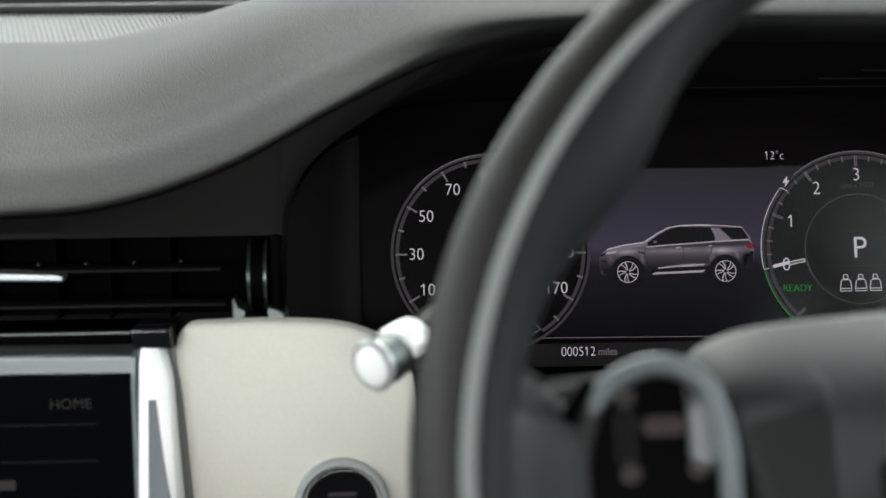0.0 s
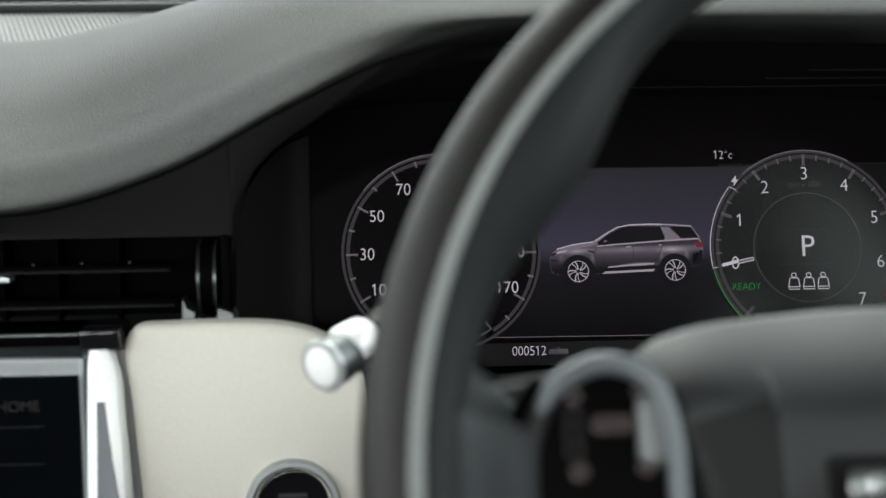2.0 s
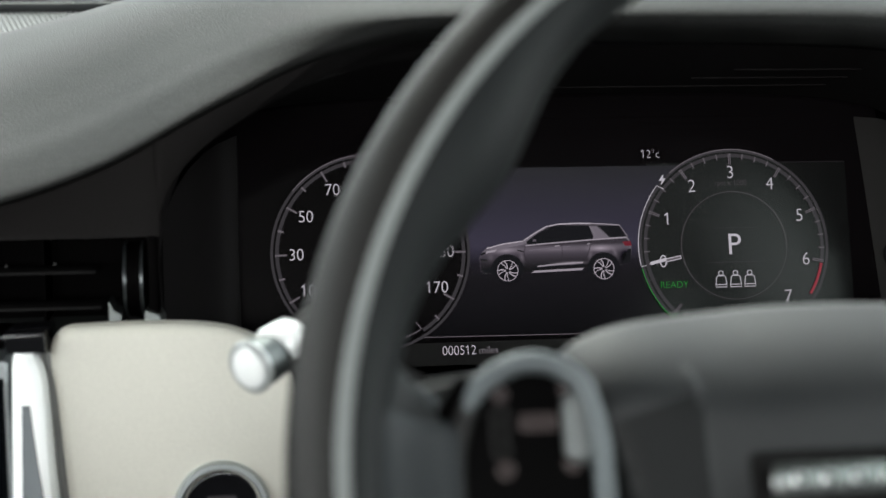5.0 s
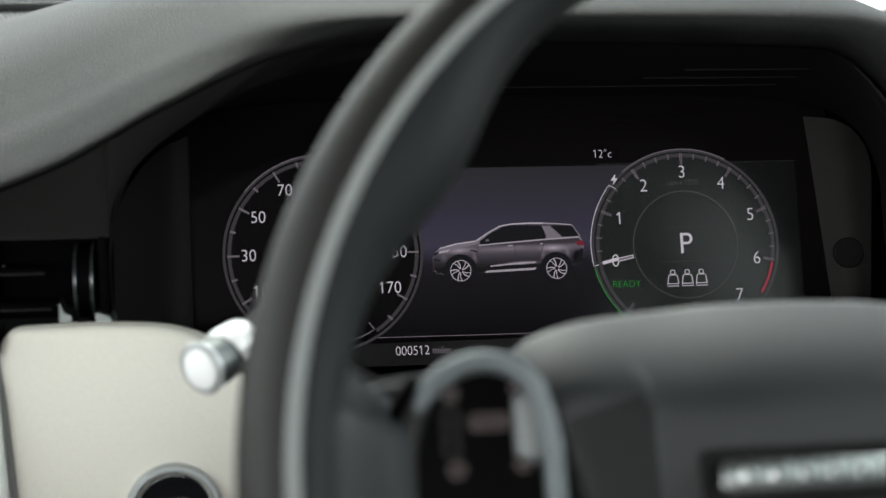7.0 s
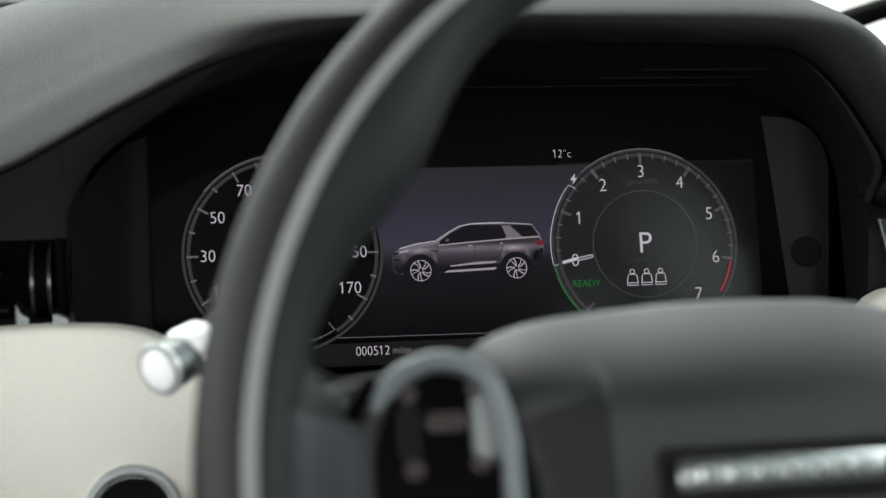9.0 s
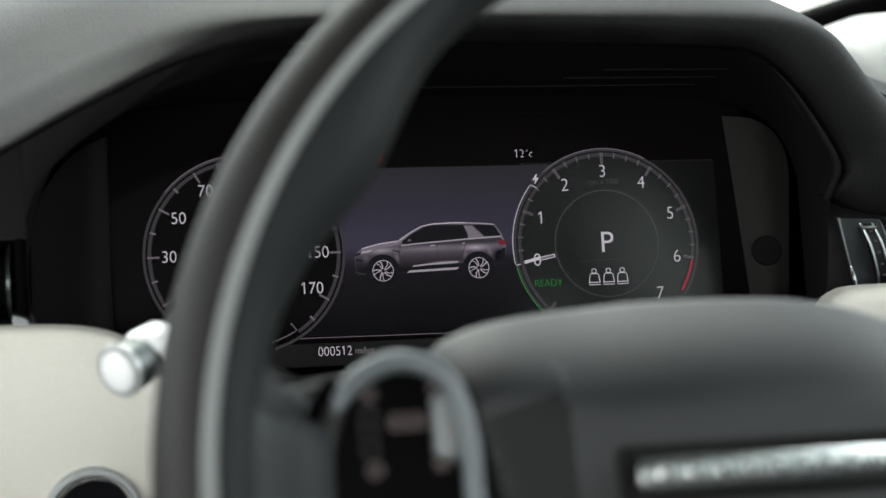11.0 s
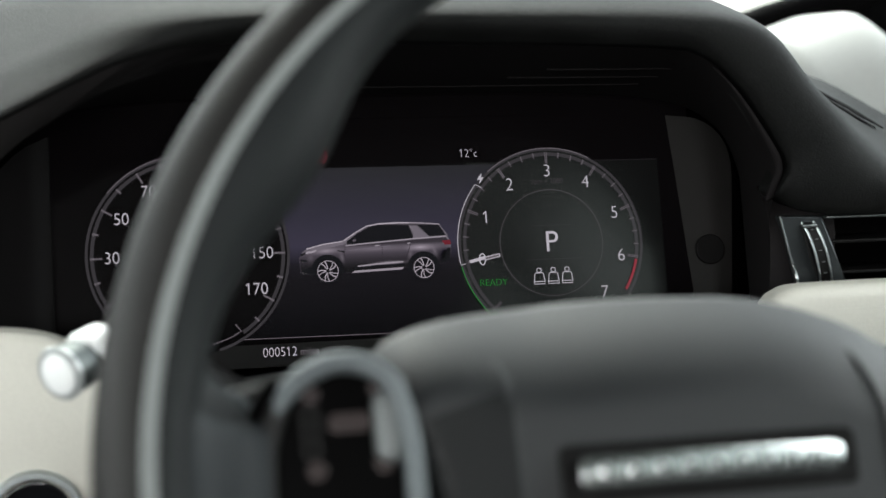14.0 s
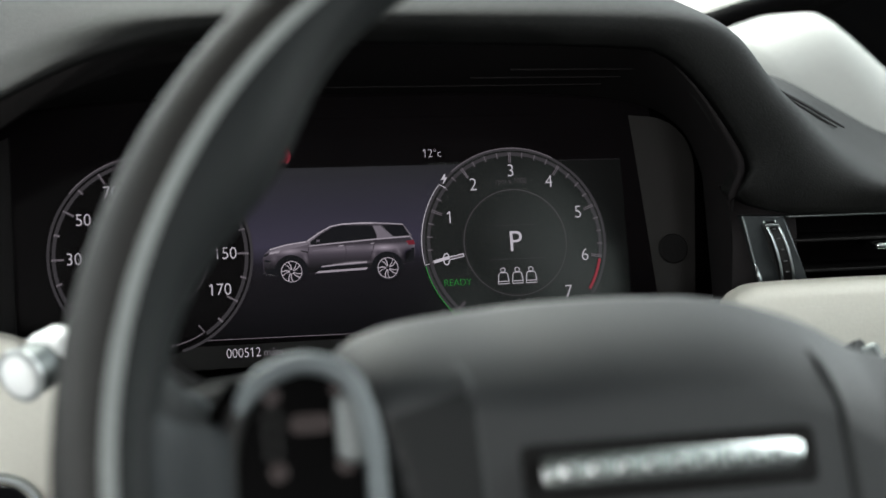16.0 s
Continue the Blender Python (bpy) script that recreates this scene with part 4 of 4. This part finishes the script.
part("face_mark", tube([tip + ax * 0.0006 + Vector((0.0016, 0, 0.0050)), tip + ax * 0.0012 + Vector((0.0016, 0, 0.0050))], 0.0013, 12), SLATE, stalk, "small dark symbol")
rear_end = tip - ax * 0.015 + Vector((-0.001, 0, 0.0010))
part("collar", tube([rear_end - ax * 0.012, rear_end - ax * 0.010, rear_end, rear_end + ax * 0.0015], [0.0078, 0.0088, 0.0088, 0.0076], 28), KNOB, stalk, "polished collar")
part("neck", tube([tip - ax * 0.040 - Vector((0, 0, 0.002)), tip - ax * 0.024 - Vector((0, 0, 0.001)), tip - ax * 0.009], [0.0072, 0.0078, 0.0078], 24), SLATE, stalk, "dark neck")
part("shaft", tube(spline([tip - ax * 0.030, tip - ax * 0.045, (0.0, -0.165, 0.968), (0.03, -0.15, 0.955), (0.08, -0.15, 0.94)], 20), [0.0075] * 20, 16), BLACK, stalk, "black shaft")

wiper = thing("column_stalk", pose(0.27, -0.20, 0.97), "dark wiper stalk with a small silver tip", "stalk", "column stalks")
tip = Vector((0.2705, -0.204, 0.9745))
ax = Vector((0.60, -0.66, 0.45)).normalized()
part("end_knob", tube([tip - ax * 0.008, tip - ax * 0.006, tip - ax * 0.001, tip], [0.0026, 0.0031, 0.0031, 0.0024], 24), SATIN, wiper, "satin tip")
part("shaft", tube(spline([tip - ax * 0.006, tip - ax * 0.02, (0.240, -0.180, 0.956), (0.21, -0.16, 0.945), (0.17, -0.15, 0.93)], 20), [0.0065] * 20, 16), SLATE, wiper, "dark shaft")

# ---- steering column shroud ----
shroud = thing("column_shroud", pose(0.12, -0.15, 0.80), "dark grey steering column shroud", "column shroud")
def bow(c, p):
    return math.copysign(abs(c) ** p, c)


loft = []
for y, w, lo, hi in ((-0.018, 0.165, 0.815, 0.9440), (-0.10, 0.165, 0.815, 0.9615), (-0.188, 0.163, 0.82, 0.9790), (-0.203, 0.160, 0.823, 0.9780), (-0.210, 0.152, 0.83, 0.9710), (-0.212, 0.13, 0.85, 0.950), (-0.213, 0.02, 0.89, 0.900)):
    loft.append([(0.125 + w * bow(math.cos(a), 0.45), y, (lo + hi) / 2 + (hi - lo) / 2 * bow(math.sin(a), 0.45)) for a in np.linspace(0, 2 * math.pi, 64, endpoint=False)])
part("cowl", skin(loft, close_v=True), SHROUD, shroud)
part("column", tube([(0.1399, -0.20, 0.935), (0.1399, -0.315, 0.966)], 0.034, 24), BLACK, shroud, "black column sleeve")

# ---- steering wheel, in its own axes: x right, z up its plane, -y towards the driver ----
WM = pose(0.1399, -0.3505, 0.9788, -20, 0, 0)
wheel = thing("steering_wheel", WM, "dark leather steering wheel with a silver inlay and switch pads", "steering wheel")


def thumb(a):
    """How far the rim swells inwards at the thumb rests, 0 to 1."""
    return math.exp(-(min(abs(a - 146), abs(a - 34)) / 12) ** 2)


def band(a):
    """Radius of the inlay: the wheel is a little wider at its sides."""
    return 0.1713 + 0.0011 * (math.exp(-((a - 178) / 30) ** 2) + math.exp(-(min(a, 360 - a) / 30) ** 2))


rim, grip, inlay = [], [], []
for a in np.linspace(0, 360, 181)[:-1]:
    hw, hd = 0.01375 + 0.0050 * thumb(a), 0.0150 + 0.001 * thumb(a)
    c, s, rc = math.cos(radians(a)), math.sin(radians(a)), 0.1868 - hw
    front = 2 * math.pi - math.acos(max(-0.95, min(0.95, (band(a) - rc) / hw)))
    for rows_, b0, b1, n in ((rim, front - 2 * math.pi, math.pi / 2, 18), (grip, math.pi / 2, front, 14)):
        rows_.append([((rc + hw * math.cos(b)) * c, hd * math.sin(b), (rc + hw * math.cos(b)) * s) for b in np.linspace(b0, b1, n)])
    row = []
    for off, lift in ((0.0021, -0.003), (0.0019, 0.0006), (0.0016, 0.0009), (-0.0016, 0.0009), (-0.0019, 0.0006), (-0.0021, -0.003)):
        r = band(a) + off
        q = max(-0.98, min(0.98, (r - rc) / hw))
        row.append((r * c, -hd * math.sqrt(1 - q * q) - lift, r * s))
    inlay.append(row)
part("rim", skin(rim, close_u=True), LEATHER, wheel, "dark grained leather rim", True)
part("inner_grip", skin(grip, close_u=True), GRIP, wheel, "smooth blue-grey inner grip", True)
part("inlay", skin(inlay, close_u=True), INLAY, wheel, "satin silver inlay band", True)

sections = []
for x, z in spline(mm((-106, -75), (-106, -20), (-107, 12), (-109, 27), (-108.5, 35.5), (-105, 40.5), (-97, 44.6), (-86, 47.6), (-73, 49.8), (-52, 52.4), (-38, 53.1), (-16, 53.2), (8, 52.2), (24, 49.5), (37, 45.5), (48, 41), (57, 35.6), (64, 32), (76, 29), (90, 24.5), (99, 15), (104, 0), (106, -20), (106, -75)), 130):
    p = np.array([x, z])
    q = np.array([min(max(x, -0.080), 0.040 + 0.036 * min(1.0, max(0.0, (0.040 - z) / 0.020))), min(z - 0.012, -0.010)])
    way = (q - p) / np.linalg.norm(q - p)
    deep = min(1.0, 40 * np.linalg.norm(q - p))
    wide = min(1.0, max(0.0, (x + 0.104) / 0.055))
    wide = wide * wide * (3 - 2 * wide)
    reach, rise = 0.022 + 0.013 * wide, 0.0165 + 0.0110 * wide          # the rounding grows from the shoulder to the middle
    row = [(x, 0.060, z), (x, 0.0115 + rise, z)]
    for k in (0.02, 0.06, 0.12, 0.2, 0.29, 0.38, 0.47, 0.56, 0.66, 0.77, 0.88, 1.0):
        y = 0.010 + rise * (1 - k) ** 1.45
        g = p + way * reach * k * deep
        row.append((g[0], y, g[1]))
    for u in (0.03, 0.1, 0.3, 0.6, 1.0):
        h = g * (1 - u) + np.array([q[0], -0.075]) * u
        row.append((h[0], 0.010, h[1]))
    sections.append(row)
cover = skin(sections)
over = BVHTree.FromBMesh(cover)


def on_cover(x, z):
    """Depth of the airbag cover's face at a point."""
    hit = over.ray_cast(Vector((x, -0.2, z)), Vector((0, 1, 0)))[0]
    return hit.y if hit else 0.012


hub = part("airbag_cover", cover, COVER, wheel, "dark grey airbag cover", True)
# sheet just before the cover; its dark colour stands for the flank's shade
shade_sheet = []
for u in np.linspace(0, 1, 14):
    column = []
    for v in np.linspace(0, 1, 22):
        z = -0.07 + (0.0855 + 0.0085 * u) * v
        x = -0.1000 + u * 0.0285
        column.append((x, on_cover(x, z) - 0.0004, z))
    shade_sheet.append(column)
part("flank_shade", skin(shade_sheet), SHADE_SKIN, hub, "dark sheet for the shade on the cover's flank", True)
part("badge_recess", slab(rounded(-0.0600, 0.0300, -0.0098, 0.0070, 0.003), 0.0092, 0.014, 0.0006), BLACK, hub, "", True)


def bulge(bm):
    """Bends a flat bar so that its middle stands proud, as the cover under it does."""
    for v in bm.verts:
        if v.co.y < 0.010:
            v.co.y += 1.2 * (v.co.x + 0.050) ** 2 - 0.0050 - 0.12 * v.co.z
    return bm


bar = bmesh.new()
face = []
for x in np.linspace(-0.0565, 0.0255, 40):
    k = min(1.0, (x + 0.0565) / 0.0022, (0.0255 - x) / 0.0022)
    k = 0.78 + 0.22 * math.sqrt(max(0.0, 1 - (1 - k) ** 2))
    face.append([(x, 0.0070 + y, -0.00145 + z * k) for z, y in ((-0.00475, 0.0046), (-0.0047, 0.0006), (-0.0045, 0.0002), (-0.0040, 0.0), (0.0, -0.0001), (0.0036, 0.0), (0.0043, 0.0004), (0.0046, 0.0012), (0.00475, 0.0046))])
skin(face, bm=bar)
badge = part("badge_bar", bulge(bar), BRIGHT, hub, "polished silver badge bar", True)
for x in np.linspace(-0.049, 0.018, 9):
    part("badge_mark", bulge(box(x - 0.0020, x + 0.0020, 0.0068, 0.009, -0.0034, 0.0004, 0.0001)), BADGE_MARK, badge, "", True)
part("seam", tube([(x, on_cover(x, z) + 0.0036, z) for x, z in spline(mm((-74.8, 33), (-73.2, 23), (-71.9, 10), (-71.4, -5), (-71, -35), (-70, -70)), 24)], [0.0026, 0.0031, 0.0035, 0.0038] + [0.0040] * 20, 10), COVER, hub, "", True)
part("seam", tube([(x, on_cover(x, z), z) for x, z in spline(mm((39.0, 31), (40.3, 15), (41.3, -16), (43, -70)), 24)], [0.0004, 0.0008, 0.0012] + [0.0015] * 21, 8), SHADE_SKIN, hub, "", True)

for side in (-1, 1):
    web = []
    for s in np.linspace(0, 1, 12):
        x = -0.170 + 0.031 * s
        y = -0.011 + 0.021 * (3 * s * s - 2 * s ** 3)
        top = 0.048 - 0.031 * s
        px = x if side < 0 else -x
        web.append([(px, y + 0.020, top - 0.004), (px, y + 0.007, top), (px, y + 0.002, top - 0.002), (px, y, top - 0.007)] + [(px, y, z) for z in np.linspace(top - 0.02, -0.06, 8)])
    part("spoke_web", skin(web), GRIP, wheel, "dark grey web between rim and switches", True)
    arm = []
    for s in np.linspace(0, 1, 10):
        x = -0.1635 + 0.0235 * s
        y = -0.0090 + 0.0155 * (3 * s * s - 2 * s ** 3)
        top = 0.0200 - 0.0008 * math.sin(math.pi * s) + 0.008 * (1 - s) ** 4
        px = x if side < 0 else -x
        arm.append([(px, y + 0.022, top - 0.001), (px, y + 0.010, top), (px, y + 0.005, top - 0.0006), (px, y + 0.002, top - 0.0022), (px, y + 0.0005, top - 0.0050)] + [(px, y, z) for z in np.linspace(top - 0.009, -0.06, 8)])
    part("spoke_arm", skin(arm), WEB, wheel, "blue-grey lower spoke arm", True)
    lever = [(px if side < 0 else -px, 0.030, pz) for px, pz in mm((-152, 31.5), (-149, 29), (-144, 25), (-141, 22))]
    part("paddle", tube(lever, [0.0014, 0.0024, 0.0024, 0.0014], 12), GUN, wheel, "grey shift paddle", True)
    sx = (lambda x: x) if side < 0 else (lambda x: -x)
    pts = spline(mm((-170, 8), (-150, 6), (-141, 12), (-134, 27), (-117.5, 33), (-108, 32), (-101, 30.5), (-98, 29)), 30)
    low = spline(mm((-170, -40), (-156, -44), (-148, -46), (-141, -50), (-132, -60), (-117, -64), (-104, -63), (-98, -62)), 30)
    out = [(sx(x), z) for x, z in list(pts) + list(low)[::-1]]
    spoke = part("spoke", slab(out, 0.0125, 0.036, 0.006, 5), COVER, wheel, "dark grey spoke", True)
    loop = [(sx(x), z) for x, z in spline(mm((-141.5, -55), (-141.6, -6), (-140.2, 13.5), (-132.6, 28), (-119, 33.8), (-106.6, 28.5), (-101.4, 13.5), (-100.8, -6), (-100, -55)), 60)]
    start_ = next(i for i, (x, z) in enumerate(loop) if z > 0.008)
    part("pad_frame", tube([(x, 0.0090, z) for x, z in loop[start_:]], list(np.linspace(0.0006, 0.0031, 10)) + [0.0031] * (60 - start_ - 10), 14), SWITCH_FRAME, spoke, "satin silver frame of the switch pad", True)
    part("pad_edge", tube([(x, 0.0100, z) for x, z in loop[:start_ + 7]], 0.0030, 12), SWITCH_EDGE, spoke, "dark outer edge of the switch pad", True)
    edge_ = [(x + (-0.0052 if side < 0 else 0.0052), 0.0115, z) for x, z in loop[:24]]
    part("groove", tube(edge_, 0.0026, 10), SHADE_BLACK, spoke, "black groove", True)
    pad = part("switch_pad", slab([(sx(x), z) for x, z in spline(mm((-140, -55), (-140, -6), (-138, 13), (-131, 27), (-118.5, 32.2), (-107, 27), (-102, 13), (-101, -6), (-101, -55)), 60)], 0.0100, 0.02, 0.001), SWITCH_BLACK, spoke, "black switch pad", True)
    for z in (19.3, 15.0, 10.5):
        part("switch", ribbon([(sx(q), w_) for q, w_ in arc(-0.1284, z / 1000, 0.0023, 0, 360, 20)], 0.0007, 0.0092, 0.0008), SWITCH_EDGE, pad, "dark round key with a grey edge", True)
    for x, z, r, m in ((-128.0, 25.2, 2.5, DIM_MARK), (-127.4, 4.7, 2.7, SWITCH_MARK), (-109.6, 26.2, 2.3, DIM_MARK), (-109.0, 5.8, 2.7, SWITCH_MARK)):
        part("switch", slab(arc(sx(x / 1000), z / 1000, r / 1000, 0, 340, 18), 0.0090, 0.012, 0.0004), m, pad, "", True)
    part("rocker", slab(rounded(min(sx(-0.1234), sx(-0.1118)), max(sx(-0.1234), sx(-0.1118)), 0.0147, 0.0198, 0.002), 0.0090, 0.012, 0.0004), SWITCH_MARK, pad, "", True)
    part("scroll_switch", slab(rounded(min(sx(-0.1114), sx(-0.1025)), max(sx(-0.1114), sx(-0.1025)), 0.0052, 0.0258, 0.0040), 0.0072, 0.012, 0.0034), SCROLL, pad, "", True)

# ---- side vent ----
side_vent = thing("air_vent", pose(0.34, -0.07, 0.978), "black side air vent in a gunmetal surround", "air vent", "dash air vents")
# shade of the vent's inside is in this housing's colour too
part("housing", slab([(0.294, 0.980), (0.50, 0.978), (0.50, 1.0150), (0.292, 1.0165)], -0.050, -0.02), SHADE_BLACK, side_vent)
part("surround", slab([(0.2700, 1.0165), (0.2925, 1.0160), (0.3075, 0.9800), (0.2805, 0.9800)], -0.080, -0.073, 0.0012), GUN, side_vent, "gunmetal end plate")
part("surround_edge", tube([(0.2703, -0.0805, 1.0165), (0.2805, -0.0815, 0.9805)], 0.0007, 8), SATIN, side_vent, "thin satin edge")
# tapered chrome sliver added for the highlight on the edge's lower part
part("surround_edge", tube([(0.27585, -0.0810, 0.9970), (0.2767, -0.0812, 0.9940), (0.2778, -0.0814, 0.9900), (0.2807, -0.0816, 0.9800)], [0.0001, 0.0006, 0.0011, 0.0013], 8), CHROME, side_vent, "highlight on the lower satin edge")
part("slot", slab([(0.2805, 1.0120), (0.2885, 1.0120), (0.3000, 0.9815), (0.2915, 0.9815)], -0.0812, -0.076, 0.0003), RUBBER, side_vent, "black slot")
part("slot_tab", box(0.2808, 0.2884, -0.0835, -0.079, 1.0110, 1.0126, 0.0005), SATIN, side_vent, "chrome tab")
tw = []
for b in np.linspace(-60, 60, 30):
    y, z = -0.0735 - 0.0125 * math.cos(radians(b)), 0.997 + 0.0165 * math.sin(radians(b)) / math.sin(radians(60))
    x = 0.2895 - (z - 0.997) * 0.29
    tw.append([(x - 0.0028, y + 0.004, z), (x - 0.0024, y, z), (x + 0.0024, y, z), (x + 0.0028, y + 0.004, z)])
part("thumbwheel", skin(tw), BLACK, side_vent, "ribbed black thumbwheel")
for off in (-0.0030, 0.0030):
    part("wheel_rim", tube([(r[1][0] + 0.0024 + off, r[1][1] - 0.0003, r[1][2]) for r in tw], 0.0006, 8), RING, side_vent, "chrome rim")
for k in range(6):
    r = tw[5 + 4 * k]
    part("mark", box(r[1][0] + 0.0015, r[1][0] + 0.0032, r[1][1] - 0.0006, r[1][1] + 0.0006, r[1][2] - 0.0003, r[1][2] + 0.0003), CHROME, side_vent)
part("top_line", box(0.293, 0.50, -0.0830, -0.05, 1.0150, 1.0160, 0.0003), SATIN, side_vent, "thin bright top line")
for z, x0 in ((1.0033, 0.298), (0.9885, 0.304)):
    part("slat", box(x0, 0.50, -0.079, -0.055, z - 0.0008, z + 0.0008, 0.0006), BLACK, side_vent)
part("tab", box(0.3370, 0.372, -0.088, -0.076, 0.9985, 1.0018, 0.001), CHROME, side_vent, "chrome slider tab")

# ---- top of the dash: speaker mesh and screen base ----
mesh_strip = thing("speaker_grille", pose(-0.30, 0.23, 1.10), "pale ribbed speaker grille set in the dash top", "speaker grille")
part("base", skin([[(x, 0.175, 1.1037), (x, 0.27, 1.1290)] for x in np.linspace(-0.56, -0.13, 12)]), GRILLE, mesh_strip, "")
for i in range(112):
    x = -0.50 + i * 0.0034
    part("rib", tube([(x + 0.0046, 0.181, 1.1058), (x - 0.019, 0.268, 1.1293)], 0.0008, 5), GRILLE, mesh_strip)
part("rear_trim", tube([(-0.58, 0.275, 1.1318), (-0.10, 0.275, 1.1330)], 0.0040, 10), SLATE, mesh_strip, "dark rear edge")
# ---- the side of the cabin beyond the dash ----
pillar = thing("pillar_trim", pose(0.52, 0.35, 0.95), "pale cream windscreen pillar trim with a soft rounded top", "pillar trim")
o = [tuple(p) for p in spline([(0.460, 0.96), (0.456, 1.04), (0.452, 1.090), (0.4563, 1.1064), (0.4653, 1.1130), (0.4858, 1.1203), (0.5042, 1.1260), (0.5158, 1.1277), (0.5252, 1.1260), (0.5418, 1.1158), (0.5698, 1.0936), (0.62, 1.052), (0.70, 0.97)], 60)]
part("trim", dome(o, (0.535, 1.00), 0.285, 0.42, 0.045), CREAM_TRIM, pillar)
seal = tube(spline([(0.440, 0.40, 1.101), (0.4700, 0.40, 1.1165), (0.5350, 0.40, 1.1365), (0.60, 0.40, 1.158)], 24), 0.0150, 12)
part("seal", seal, SHADE_BLACK, pillar, "black windscreen seal")
part("door_frame", slab([(0.556, 1.1300), (0.575, 1.1420), (0.62, 1.185), (0.80, 1.21), (0.80, 0.95), (0.66, 0.95)], 0.43, 0.50, 0.004), SHADE_BLACK, pillar, "black door window frame")
slot = thing("demister_slot", pose(0.365, 0.03, 1.05), "narrow side window demister slot in the dash end", "vent slot")
part("groove", tube([(0.3490, 0.030, 1.0695), (0.3640, 0.030, 1.0608), (0.3800, 0.030, 1.0525)], [0.0006, 0.0014, 0.0005], 8), RUBBER, slot)
part("lip", tube([(0.3475, 0.036, 1.0735), (0.3660, 0.036, 1.0640), (0.3880, 0.036, 1.0520)], [0.0008, 0.0015, 0.0006], 8), SLOT_LIP, slot)

# ---- cabin shell ----
single("floor", box(-0.80, 0.80, -2.28, 0.9, 0.30, 0.36), CARPET, "dark carpeted cabin floor", "floor", "structure")
single("ceiling", box(-0.80, 0.80, -2.28, 0.0, 1.70, 1.74, 0.01), HEADLINER, "dark cloth headliner", "ceiling", "structure")
single("wall_rear", box(-0.80, 0.80, -2.32, -2.26, 0.36, 1.72), CARPET, "dark rear cabin wall", "wall", "structure")
single("wall_left", box(-0.84, -0.78, -2.28, 0.9, 0.30, 1.04), SLATE, "dark door panel", "wall", "structure")
single("wall_right", box(0.62, 0.68, -2.28, 0.28, 0.30, 1.03), SLATE, "dark door panel", "wall", "structure")
single("wall_front", box(-0.80, 0.80, 0.62, 0.68, 0.30, 1.10), CARPET, "dark bulkhead", "wall", "structure")
single("header_front", box(-0.80, 0.80, -0.04, 0.0, 1.52, 1.70), HEADLINER, "dark windscreen header", "trim", "structure")
single("header_left", box(-0.80, -0.76, -2.26, -0.04, 1.50, 1.70), HEADLINER, "dark roof rail", "trim", "structure")
single("header_right", box(0.610, 0.64, -0.78, -0.04, 1.50, 1.70), HEADLINER, "dark roof rail", "trim", "structure")
single("quarter_panel", box(0.610, 0.64, -2.26, -0.78, 1.04, 1.70), HEADLINER, "dark rear door trim", "trim", "structure")
single("ground", box(-60, 60, -60, 60, -0.05, 0.0), PAVE, "grey paved ground outside", "ground", "structure")
single("cowl", box(-0.80, 0.22, 0.40, 0.60, 1.05, 1.175, 0.01), RUBBER, "black windscreen base panel", "cowl", "structure")
